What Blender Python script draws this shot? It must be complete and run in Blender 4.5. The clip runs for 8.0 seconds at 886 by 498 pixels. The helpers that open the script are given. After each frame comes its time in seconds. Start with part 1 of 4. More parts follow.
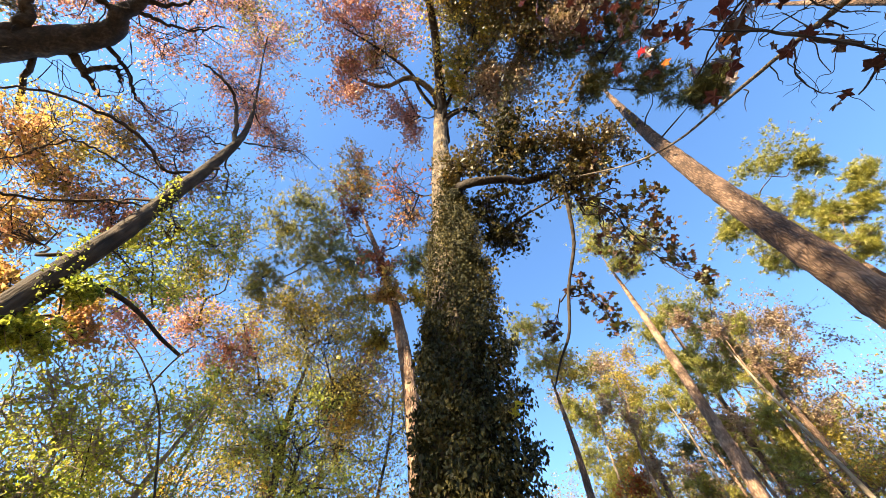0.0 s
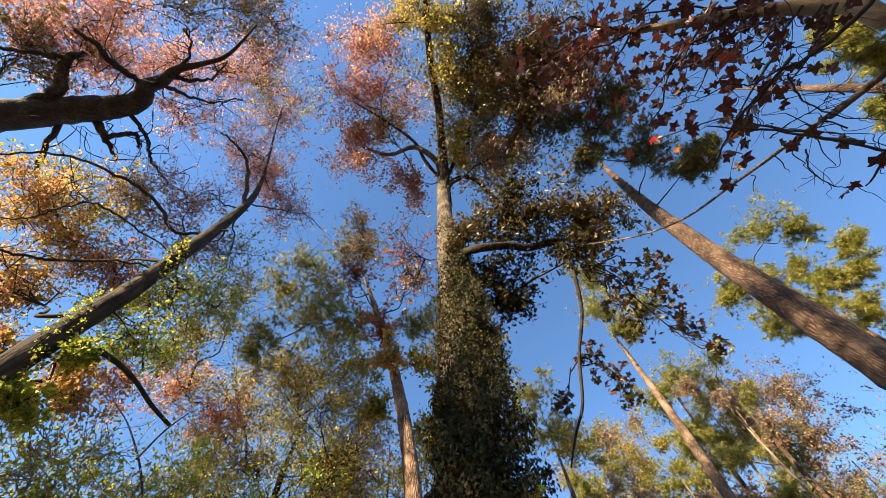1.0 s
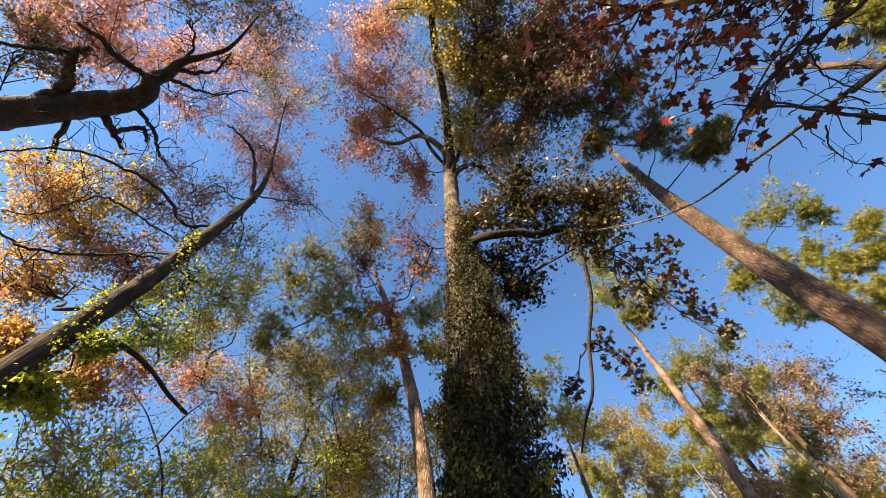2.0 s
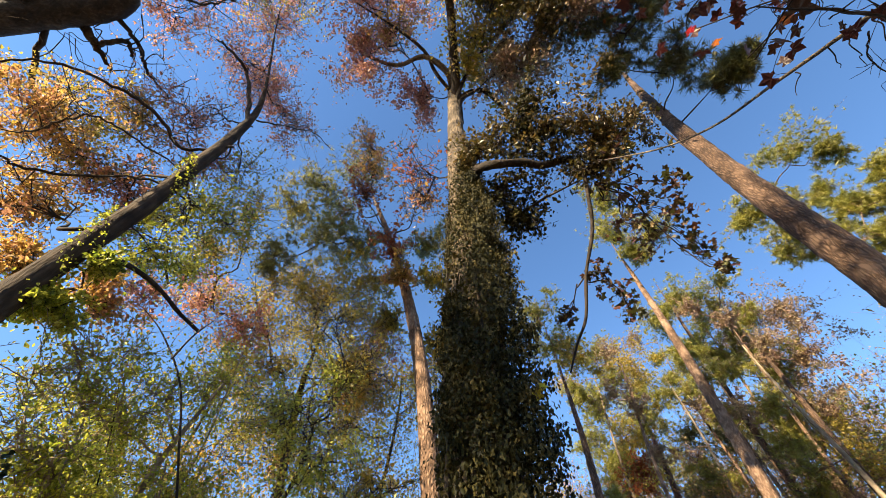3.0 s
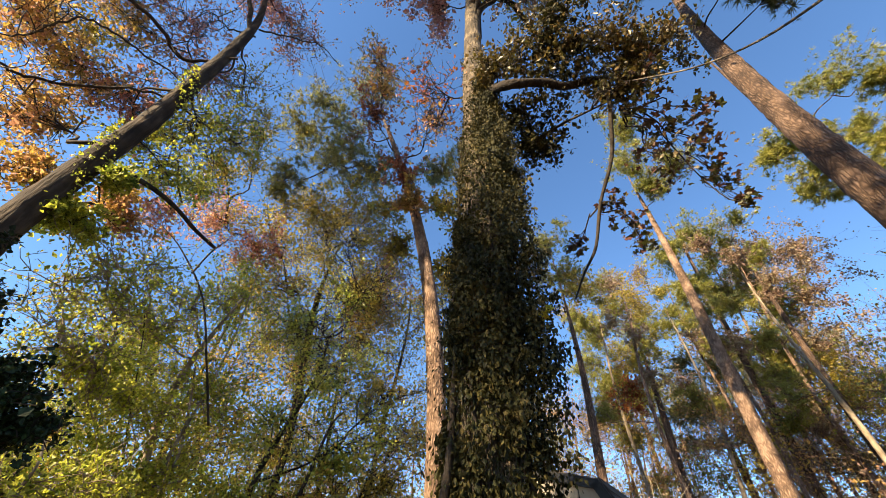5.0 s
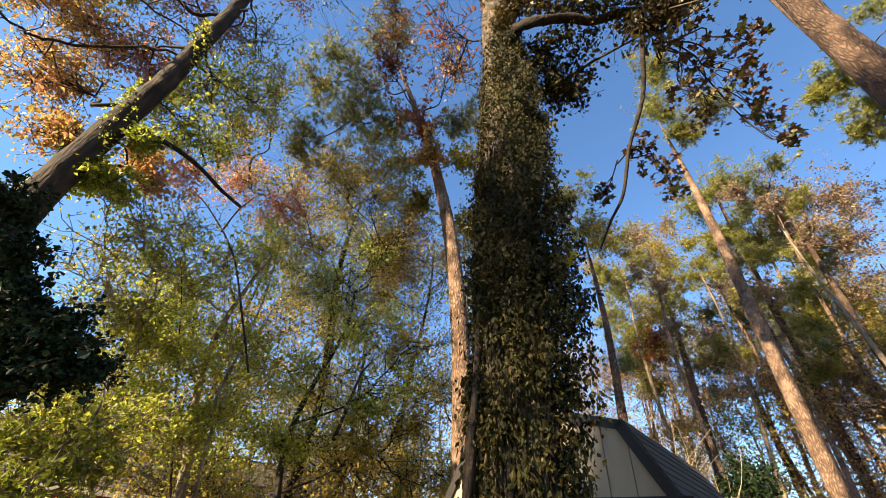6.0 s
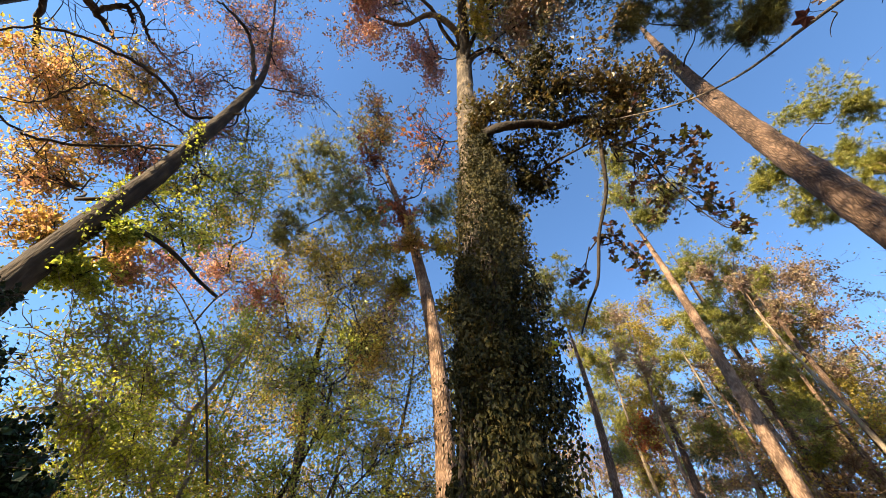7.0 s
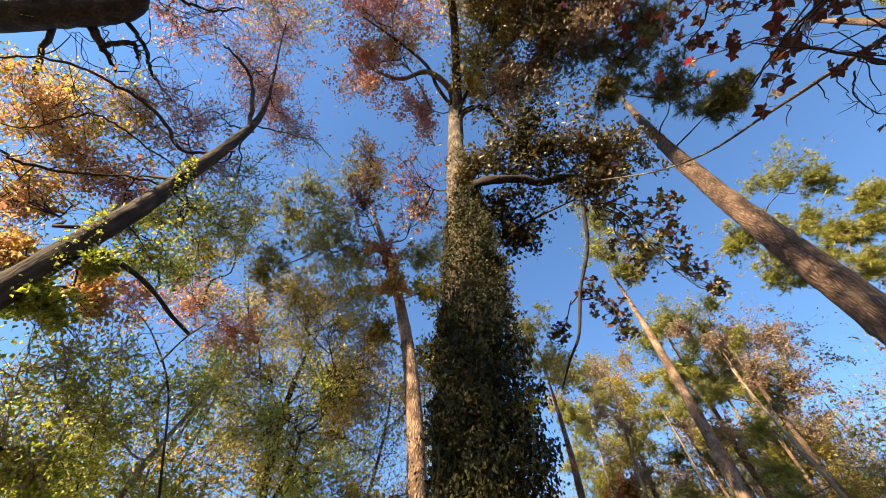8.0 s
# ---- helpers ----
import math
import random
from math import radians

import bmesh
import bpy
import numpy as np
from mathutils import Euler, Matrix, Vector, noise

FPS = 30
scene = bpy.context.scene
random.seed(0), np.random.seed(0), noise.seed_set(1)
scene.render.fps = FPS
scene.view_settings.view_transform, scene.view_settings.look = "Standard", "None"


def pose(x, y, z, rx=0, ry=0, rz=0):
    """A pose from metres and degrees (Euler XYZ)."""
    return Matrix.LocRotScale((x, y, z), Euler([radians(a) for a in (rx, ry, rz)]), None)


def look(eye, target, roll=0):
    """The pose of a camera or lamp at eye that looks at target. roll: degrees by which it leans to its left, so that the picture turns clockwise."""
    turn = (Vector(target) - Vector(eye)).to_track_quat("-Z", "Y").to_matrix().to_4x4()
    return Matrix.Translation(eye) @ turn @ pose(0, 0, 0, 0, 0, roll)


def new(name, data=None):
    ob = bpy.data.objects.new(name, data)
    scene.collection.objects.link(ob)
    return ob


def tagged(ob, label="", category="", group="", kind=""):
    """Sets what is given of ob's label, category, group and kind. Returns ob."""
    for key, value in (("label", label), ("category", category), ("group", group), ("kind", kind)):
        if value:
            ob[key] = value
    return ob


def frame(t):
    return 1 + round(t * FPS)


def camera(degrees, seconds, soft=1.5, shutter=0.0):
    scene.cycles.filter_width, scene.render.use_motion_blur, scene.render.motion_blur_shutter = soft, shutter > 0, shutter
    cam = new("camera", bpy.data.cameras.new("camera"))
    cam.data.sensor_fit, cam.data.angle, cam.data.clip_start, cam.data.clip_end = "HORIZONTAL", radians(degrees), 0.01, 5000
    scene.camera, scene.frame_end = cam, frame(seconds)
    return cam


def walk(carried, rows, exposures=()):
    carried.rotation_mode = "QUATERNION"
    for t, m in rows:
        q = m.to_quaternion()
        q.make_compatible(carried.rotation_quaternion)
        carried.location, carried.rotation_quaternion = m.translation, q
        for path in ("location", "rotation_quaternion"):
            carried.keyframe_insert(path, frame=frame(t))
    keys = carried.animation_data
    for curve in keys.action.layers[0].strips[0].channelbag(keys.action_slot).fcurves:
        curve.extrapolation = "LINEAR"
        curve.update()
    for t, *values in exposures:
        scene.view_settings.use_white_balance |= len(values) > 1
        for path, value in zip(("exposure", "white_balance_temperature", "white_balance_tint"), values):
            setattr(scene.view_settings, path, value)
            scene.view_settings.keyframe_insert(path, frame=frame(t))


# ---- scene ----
# ---- camera ----
cam = camera(97.7, 8.0, 0.85)
EXPOSURE = 1.92
PATH = [
    (0, (-0.064, 0.031, 1.447), (-0.176, 1.079, 3.147), -0.9),
    (0.5, (-0.162, -0.068, 1.458), (-0.198, 0.807, 3.256), -3.4),
    (1, (-0.276, -0.104, 1.460), (-0.335, 0.675, 3.301), -1.8),
    (2.3, (-0.292, -0.070, 1.464), (-0.406, 0.812, 3.255), 0.0),
    (2.5, (-0.291, -0.056, 1.459), (-0.412, 0.883, 3.221), 0.4),
    (3, (-0.285, 0.022, 1.450), (-0.432, 1.139, 3.103), 1.5),
    (3.5, (-0.270, 0.071, 1.433), (-0.439, 1.319, 2.987), 2.6),
    (4, (-0.291, 0.080, 1.438), (-0.473, 1.404, 2.926), 3.1),
    (5.5, (-0.333, 0.132, 1.391), (-0.593, 1.589, 2.737), 5.6),
    (6, (-0.341, 0.171, 1.370), (-0.675, 1.694, 2.623), 5.4),
    (6.5, (-0.340, 0.126, 1.387), (-0.641, 1.547, 2.761), 3.4),
    (7, (-0.325, 0.078, 1.398), (-0.535, 1.317, 2.954), 2.5),
    (7.5, (-0.323, 0.045, 1.414), (-0.464, 1.181, 3.054), 1.8),
    (8, (-0.336, -0.006, 1.394), (-0.448, 1.059, 3.083), 2.5),
]
walk(cam, [(t, look(eye, target, roll)) for t, eye, target, roll in PATH],
     [(0, EXPOSURE + 0.62, 6900, 10), (0.3, EXPOSURE + 0.3, 6900, 10), (0.8, EXPOSURE, 6900, 10), (6.0, EXPOSURE, 6900, 10), (6.5, EXPOSURE + 0.08, 6900, 10), (7, EXPOSURE + 0.12, 6900, 10), (8, EXPOSURE + 0.06, 6900, 10)])

# ---- daylight ----
SUN = Vector((-0.579, -0.666, 0.469)).normalized()
world = bpy.data.worlds.new("sky")
scene.world = world
world.use_nodes = True
wn = world.node_tree.nodes
sky = wn.new("ShaderNodeTexSky")
sky.sky_type, sky.sun_disc = "NISHITA", False
sky.sun_elevation = math.asin(SUN.z)
sky.sun_rotation = math.atan2(SUN.x, SUN.y)
sky.air_density, sky.dust_density, sky.ozone_density = 1.0, 0.0, 5.0
wn["Background"].inputs[1].default_value = 0.092
clear = wn.new("ShaderNodeHueSaturation")
clear.inputs["Saturation"].default_value = 1.06
world.node_tree.links.new(sky.outputs[0], clear.inputs["Color"])
world.node_tree.links.new(clear.outputs[0], wn["Background"].inputs[0])
sun_data = bpy.data.lights.new("sun", "SUN")
sun_data.energy, sun_data.angle, sun_data.color = 5.0, radians(0.53), (1.0, 0.82, 0.55)
sun = new("sun", sun_data)
sun.matrix_world = look(SUN * 60, (0, 0, 0))

# ---- materials ----


def material(name, rough=0.8):
    m = bpy.data.materials.new(name)
    m.use_nodes = True
    n, l = m.node_tree.nodes, m.node_tree.links
    b = n["Principled BSDF"]
    b.inputs["Roughness"].default_value = rough
    b.inputs["Specular IOR Level"].default_value = 0.3
    return m, n, l, b


def ramp(n, colours):
    r = n.new("ShaderNodeValToRGB")
    while len(r.color_ramp.elements) < len(colours):
        r.color_ramp.elements.new(0.5)
    for i, c in enumerate(colours):
        e = r.color_ramp.elements[i]
        e.position, e.color = i / max(1, len(colours) - 1), (*c, 1)
    return r


def foliage(name, colours, through_light=0.45, rough=0.42, patch=0.35):
    """Leaves: each its own tint, in patches that lean one way, with light passing through the blade."""
    m, n, l, b = material(name, rough)
    geo, tex = n.new("ShaderNodeNewGeometry"), n.new("ShaderNodeTexCoord")
    noi = n.new("ShaderNodeTexNoise")
    noi.inputs["Scale"].default_value, noi.inputs["Detail"].default_value = patch, 2
    l.new(tex.outputs["Object"], noi.inputs["Vector"])
    stretch = n.new("ShaderNodeMapRange")
    stretch.inputs[1].default_value, stretch.inputs[2].default_value = 0.3, 0.7
    l.new(noi.outputs["Fac"], stretch.inputs[0])
    mix = n.new("ShaderNodeMix")
    mix.inputs["Factor"].default_value = 0.5
    l.new(stretch.outputs[0], mix.inputs["A"])
    l.new(geo.outputs["Random Per Island"], mix.inputs["B"])
    r = ramp(n, colours)
    l.new(mix.outputs["Result"], r.inputs[0])
    fine = n.new("ShaderNodeTexNoise")
    fine.inputs["Scale"].default_value = 30
    l.new(tex.outputs["Object"], fine.inputs["Vector"])
    hsv = n.new("ShaderNodeHueSaturation")
    val = n.new("ShaderNodeMapRange")
    val.inputs[1].default_value, val.inputs[2].default_value = 0.3, 0.7
    val.inputs[3].default_value, val.inputs[4].default_value = 0.35, 1.45
    l.new(fine.outputs["Fac"], val.inputs[0])
    l.new(val.outputs[0], hsv.inputs["Value"])
    l.new(r.outputs[0], hsv.inputs["Color"])
    l.new(hsv.outputs[0], b.inputs["Base Color"])
    b.inputs["Specular IOR Level"].default_value = 0.5 if rough < 0.5 else 0.2
    tr, ms = n.new("ShaderNodeBsdfTranslucent"), n.new("ShaderNodeMixShader")
    l.new(hsv.outputs[0], tr.inputs["Color"])
    ms.inputs[0].default_value = through_light
    l.new(b.outputs[0], ms.inputs[1])
    l.new(tr.outputs[0], ms.inputs[2])
    l.new(ms.outputs[0], n["Material Output"].inputs["Surface"])
    return m


def bark(name, colours, scale=6.0, depth=0.6, stretch=0.2, plates=False):
    """Bark: furrows along the stem, stains, lichen."""
    m, n, l, b = material(name, 0.9)
    tex, mp = n.new("ShaderNodeTexCoord"), n.new("ShaderNodeMapping")
    mp.inputs["Scale"].default_value = (1, 1, stretch)
    l.new(tex.outputs["Object"], mp.inputs["Vector"])
    furrow = n.new("ShaderNodeTexVoronoi" if plates else "ShaderNodeTexNoise")
    furrow.inputs["Scale"].default_value = scale
    if plates:
        furrow.feature = "DISTANCE_TO_EDGE"
    else:
        furrow.inputs["Detail"].default_value = 6
    warp, push = n.new("ShaderNodeTexNoise"), n.new("ShaderNodeVectorMath")
    warp.inputs["Scale"].default_value, warp.inputs["Detail"].default_value = scale * 0.5, 4
    l.new(mp.outputs[0], warp.inputs["Vector"])
    push.operation = "MULTIPLY_ADD"
    push.inputs[1].default_value = (2.4 / scale,) * 3
    l.new(warp.outputs["Color"], push.inputs[0])
    l.new(mp.outputs[0], push.inputs[2])
    l.new(push.outputs[0], furrow.inputs["Vector"])
    stain = n.new("ShaderNodeTexNoise")
    stain.inputs["Scale"].default_value, stain.inputs["Detail"].default_value = 2.3, 8
    l.new(tex.outputs["Object"], stain.inputs["Vector"])
    mix = n.new("ShaderNodeMix")
    mix.inputs["Factor"].default_value = 0.55
    l.new(furrow.outputs[0], mix.inputs["A"])
    l.new(stain.outputs["Fac"], mix.inputs["B"])
    st = n.new("ShaderNodeMapRange")
    st.inputs[1].default_value, st.inputs[2].default_value = (0.17, 0.46) if plates else (0.32, 0.68)
    l.new(mix.outputs["Result"], st.inputs[0])
    r = ramp(n, colours)
    l.new(st.outputs[0], r.inputs[0])
    l.new(r.outputs[0], b.inputs["Base Color"])
    bump = n.new("ShaderNodeBump")
    bump.inputs["Strength"].default_value, bump.inputs["Distance"].default_value = depth, 0.04
    l.new(st.outputs[0], bump.inputs["Height"])
    l.new(bump.outputs[0], b.inputs["Normal"])
    return m


BARK_GUM = bark("gum_bark", [(0.012, 0.009, 0.007), (0.09, 0.068, 0.048), (0.28, 0.215, 0.145)], 20, 1.0, 0.14)
# dark bark, lowered further so that the limbs' shade is in the colour
BARK_DARK = bark("shade_darkened_bark", [(0.008, 0.006, 0.005), (0.026, 0.019, 0.014), (0.07, 0.052, 0.037)], 12, 1.0, 0.2)
BARK_BROWN = bark("rough_brown_bark", [(0.01, 0.007, 0.005), (0.034, 0.023, 0.015), (0.085, 0.058, 0.038)], 15, 1.0, 0.13)
BARK_PINE = bark("pine_bark", [(0.014, 0.009, 0.007), (0.075, 0.045, 0.031), (0.17, 0.108, 0.075)], 17, 1.0, 0.28, True)
# tan pine bark, brightened in its colour for trunks and limbs in the sun
BARK_TAN_LIT = bark("sunlit_tan_pine_bark", [(0.035, 0.022, 0.016), (0.15, 0.092, 0.062), (0.3, 0.2, 0.14)], 15, 1.0, 0.35, True)
BARK_PALE = bark("pale_bark", [(0.07, 0.05, 0.035), (0.2, 0.15, 0.1), (0.38, 0.3, 0.21)], 10, 0.8, 0.3)
BARK_TWIG = bark("twig_bark", [(0.014, 0.01, 0.008), (0.045, 0.033, 0.025)], 12, 0.3, 0.3)

LEAF_PINK = foliage("pink_orange_leaves", [(0.3, 0.1, 0.07), (0.6, 0.31, 0.23), (0.46, 0.19, 0.14), (0.62, 0.36, 0.2), (0.34, 0.22, 0.09)], 0.6, patch=0.9)
LEAF_AUTUMN = foliage("mixed_autumn_leaves", [(0.3, 0.13, 0.08), (0.5, 0.26, 0.15), (0.56, 0.33, 0.1), (0.42, 0.29, 0.06), (0.24, 0.17, 0.06)], 0.6, patch=0.9)
LEAF_GOLD = foliage("golden_leaves", [(0.42, 0.17, 0.05), (0.56, 0.34, 0.05), (0.58, 0.42, 0.07), (0.3, 0.23, 0.05)], 0.6, patch=0.9)
LEAF_OLIVE = foliage("olive_leaves", [(0.13, 0.12, 0.022), (0.36, 0.3, 0.045), (0.5, 0.37, 0.07), (0.37, 0.22, 0.075)], 0.62, patch=0.9)
LEAF_RUST = foliage("rust_red_leaves", [(0.3, 0.07, 0.03), (0.42, 0.14, 0.03), (0.25, 0.06, 0.04), (0.4, 0.2, 0.05)], 0.5)
LEAF_GREEN = foliage("green_yellow_leaves", [(0.07, 0.115, 0.018), (0.28, 0.32, 0.036), (0.52, 0.5, 0.075), (0.22, 0.26, 0.036)], 0.64, patch=0.9)
# olive-brown leaves with crown shade put into their colour
LEAF_SHADE = foliage("shade_toned_olive_brown_leaves", [(0.035, 0.034, 0.01), (0.1, 0.085, 0.018), (0.17, 0.105, 0.03), (0.07, 0.06, 0.016)], 0.35, patch=0.9)
# ivy ramp widened: near-black for shaded gaps, tan for sunlit leaves, mixed at random
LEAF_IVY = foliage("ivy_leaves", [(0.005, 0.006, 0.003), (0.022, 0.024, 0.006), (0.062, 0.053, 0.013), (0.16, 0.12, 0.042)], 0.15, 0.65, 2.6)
LEAF_DARK = foliage("dark_evergreen_leaves", [(0.008, 0.016, 0.006), (0.016, 0.032, 0.01), (0.04, 0.06, 0.014)], 0.12, 0.5)
LEAF_BROWN = foliage("brown_pink_leaves", [(0.15, 0.09, 0.07), (0.34, 0.22, 0.155), (0.3, 0.24, 0.13), (0.47, 0.33, 0.16)], 0.5, patch=0.9)
# needles of the sunny crowns; the sunlight is partly put into this brighter colour
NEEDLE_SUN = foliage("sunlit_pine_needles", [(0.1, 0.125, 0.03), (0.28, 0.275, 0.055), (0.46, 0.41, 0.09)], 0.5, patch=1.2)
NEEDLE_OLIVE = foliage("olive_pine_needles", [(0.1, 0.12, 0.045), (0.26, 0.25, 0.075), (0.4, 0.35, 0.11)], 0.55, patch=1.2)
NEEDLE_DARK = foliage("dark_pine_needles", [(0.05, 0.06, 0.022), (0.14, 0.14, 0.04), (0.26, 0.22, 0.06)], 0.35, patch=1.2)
# maroon lowered to about half: the canopy's shade is put into the leaf colour
LEAF_MAROON = foliage("maroon_star_leaves", [(0.05, 0.013, 0.013), (0.09, 0.022, 0.018), (0.055, 0.028, 0.016), (0.15, 0.05, 0.018)], 0.32)
LEAF_DROOP = foliage("olive_maroon_star_leaves", [(0.03, 0.04, 0.012), (0.07, 0.07, 0.016), (0.1, 0.035, 0.025), (0.14, 0.11, 0.025)], 0.3)

# ---- mesh tools ----
rng = np.random.default_rng(7)


class Geo:
    """Collects vertices and triangles of one mesh."""

    def __init__(self):
        self.v, self.f, self.n = [], [], 0

    def add(self, v, f):
        self.v.append(np.asarray(v, float))
        self.f.append(np.asarray(f, int) + self.n)
        self.n += len(v)

    def mesh(self, name, mat, smooth=True):
        v, f = np.concatenate(self.v), np.concatenate(self.f)
        me = bpy.data.meshes.new(name)
        me.vertices.add(len(v))
        me.vertices.foreach_set("co", v.astype(np.float32).ravel())
        me.loops.add(f.size)
        me.loops.foreach_set("vertex_index", f.astype(np.int32).ravel())
        me.polygons.add(len(f))
        me.polygons.foreach_set("loop_start", np.arange(0, f.size, 3, dtype=np.int32))
        me.polygons.foreach_set("use_smooth", np.full(len(f), smooth))
        me.update(calc_edges=True)
        me.materials.append(mat)
        return me


def thing(name, at, label, category, group="", kind=""):
    ob = new(name)
    ob.location = at
    return tagged(ob, label, category, group, kind)


def part(name, geo, mat, parent, label="", kind="", smooth=True):
    """One mesh object under a thing; the vertices are given in world places."""
    off = parent.matrix_basis.translation + (parent.parent.matrix_basis.translation if parent.parent else Vector())
    me = geo.mesh(name, mat, smooth)
    me.transform(Matrix.Translation(-off))
    ob = new(name, me)
    ob.parent = parent
    return tagged(ob, label, kind=kind)


def bend(points, steps=6):
    """A smooth line through the points."""
    p = np.asarray(points, float)
    p = np.vstack([2 * p[0] - p[1], p, 2 * p[-1] - p[-2]])
    out = []
    for i in range(1, len(p) - 2):
        for s in np.arange(steps) / steps:
            a, b, c, d = p[i - 1:i + 3]
            out.append(0.5 * (2 * b + (c - a) * s + (2 * a - 5 * b + 4 * c - d) * s * s + (3 * b - a - 3 * c + d) * s ** 3))
    out.append(p[-2])
    return np.array(out)


def tube(geo, line, radii, sides=6, rough=0.0):
    line = np.asarray(line, float)
    r = np.interp(np.linspace(0, 1, len(line)), np.linspace(0, 1, len(radii)), radii)
    ahead = np.gradient(line, axis=0)
    ahead /= np.linalg.norm(ahead, axis=1, keepdims=True) + 1e-9
    ref = np.array((1.0, 0, 0)) if abs(ahead[:, 0]).mean() < 0.7 else np.array((0, 1.0, 0))
    u = np.cross(ahead, ref)
    u /= np.linalg.norm(u, axis=1, keepdims=True) + 1e-9
    w = np.cross(ahead, u)
    a = np.arange(sides) * 2 * np.pi / sides
    k = r[:, None] * (1 + rough * rng.normal(size=(len(line), sides)))
    v = line[:, None] + k[..., None] * (np.cos(a)[None, :, None] * u[:, None] + np.sin(a)[None, :, None] * w[:, None])
    i, j = np.meshgrid(np.arange(len(line) - 1), np.arange(sides), indexing="ij")
    j2 = (j + 1) % sides
    q = np.stack([i * sides + j, i * sides + j2, (i + 1) * sides + j2, (i + 1) * sides + j], -1).reshape(-1, 4)
    geo.add(v.reshape(-1, 3), np.vstack([q[:, [0, 1, 2]], q[:, [0, 2, 3]]]))


# leaf shapes: vertices in a leaf's own size, triangles
BLADE = (np.array([(0, 0, 0), (0.32, 0.45, 0.1), (0, 1, -0.05), (-0.32, 0.45, 0.1)]), np.array([(0, 1, 2), (0, 2, 3)]))
BROAD = (np.array([(0, 0, 0), (0.48, 0.35, 0.12), (0.3, 0.75, 0.06), (0, 1.05, -0.1), (-0.3, 0.75, 0.06), (-0.48, 0.35, 0.12)]),
         np.array([(0, 1, 2), (0, 2, 3), (0, 3, 4), (0, 4, 5)]))


def star_shape():
    v, f = [(0, 0.12, 0.0)], []
    for i in range(5):
        a = (i - 2) * 1.08
        reach = (0.62, 0.9, 1.0, 0.9, 0.62)[i]
        for da, rr, z in ((-0.34, 0.7, 0.02), (0, 1, -0.06), (0.34, 0.7, 0.02)):
            v.append((math.sin(a + da) * reach * rr, 0.12 + math.cos(a + da) * reach * rr, z))
        if i < 4:
            v.append((math.sin(a + 0.54) * 0.56, 0.12 + math.cos(a + 0.54) * 0.56, 0.03))
    for i in range(1, len(v) - 1):
        f.append((0, i + 1, i))
    n = len(v)
    v += [(0.02, 0.1, 0), (-0.02, 0.1, 0), (0.0, -0.6, 0.12)]
    f.append((n, n + 1, n + 2))
    return np.array(v), np.array(f)


STAR = star_shape()


def tuft_shape(count=12):
    v, f = [], []
    r = np.random.default_rng(3)
    for i in range(count):
        a, tilt = i * 2.4, 0.35 + 0.9 * r.random()
        d = np.array((math.cos(a) * math.sin(tilt), math.sin(a) * math.sin(tilt), math.cos(tilt)))
        s = np.cross(d, (0, 0, 1)) * 0.075
        b = len(v)
        v += [tuple(s), tuple(-s), tuple(d)]
        f.append((b, b + 1, b + 2))
    return np.array(v), np.array(f)


TUFT = tuft_shape()


def turns(n):
    q = rng.normal(size=(n, 4))
    q /= np.linalg.norm(q, axis=1, keepdims=True)
    w, x, y, z = q.T
    return np.stack([1 - 2 * (y * y + z * z), 2 * (x * y - z * w), 2 * (x * z + y * w),
                     2 * (x * y + z * w), 1 - 2 * (x * x + z * z), 2 * (y * z - x * w),
                     2 * (x * z - y * w), 2 * (y * z + x * w), 1 - 2 * (x * x + y * y)], -1).reshape(-1, 3, 3)


def scatter(geo, places, size, shape, spread=0.3):
    n = len(places)
    if not n:
        return
    v, f = shape
    s = size * np.exp(rng.normal(size=n) * spread)
    vs = np.einsum("nij,kj->nki", turns(n), v) * s[:, None, None] + np.asarray(places)[:, None]
    fs = f[None] + (np.arange(n) * len(v))[:, None, None]
    geo.add(vs.reshape(-1, 3), fs.reshape(-1, 3))


def hanging(geo, places, size, shape):
    """Leaves whose tips point down, each a little askew."""
    v, f = shape
    n = len(places)
    tip = np.array((0, 0, -1.0)) + rng.normal(size=(n, 3)) * (0.45, 0.45, 0.2)
    tip /= np.linalg.norm(tip, axis=1, keepdims=True)
    side = np.cross(tip, rng.normal(size=(n, 3)))
    side /= np.linalg.norm(side, axis=1, keepdims=True)
    m = np.stack([side, tip, np.cross(side, tip)], -1)
    k = size * np.exp(rng.normal(size=n) * 0.3)
    vs = np.einsum("nij,kj->nki", m, v) * k[:, None, None] + np.asarray(places)[:, None]
    geo.add(vs.reshape(-1, 3), (f[None] + (np.arange(n) * len(v))[:, None, None]).reshape(-1, 3))


def in_ball(n, squash=1.0):
    d = rng.normal(size=(n, 3))
    d /= np.linalg.norm(d, axis=1, keepdims=True)
    return d * (rng.random(n) ** 0.45)[:, None] * (1, 1, squash)


def wiggle(a, b, sag=0.1, wild=0.12, steps=5):
    """A crooked line from a to b."""
    a, b = np.asarray(a, float), np.asarray(b, float)
    size = np.linalg.norm(b - a)
    s = np.linspace(0, 1, steps)[:, None]
    line = a + (b - a) * s + (0, 0, 1) * np.sin(s * np.pi) * size * sag
    line[1:-1] += rng.normal(size=(steps - 2, 3)) * size * wild * 0.5
    return line


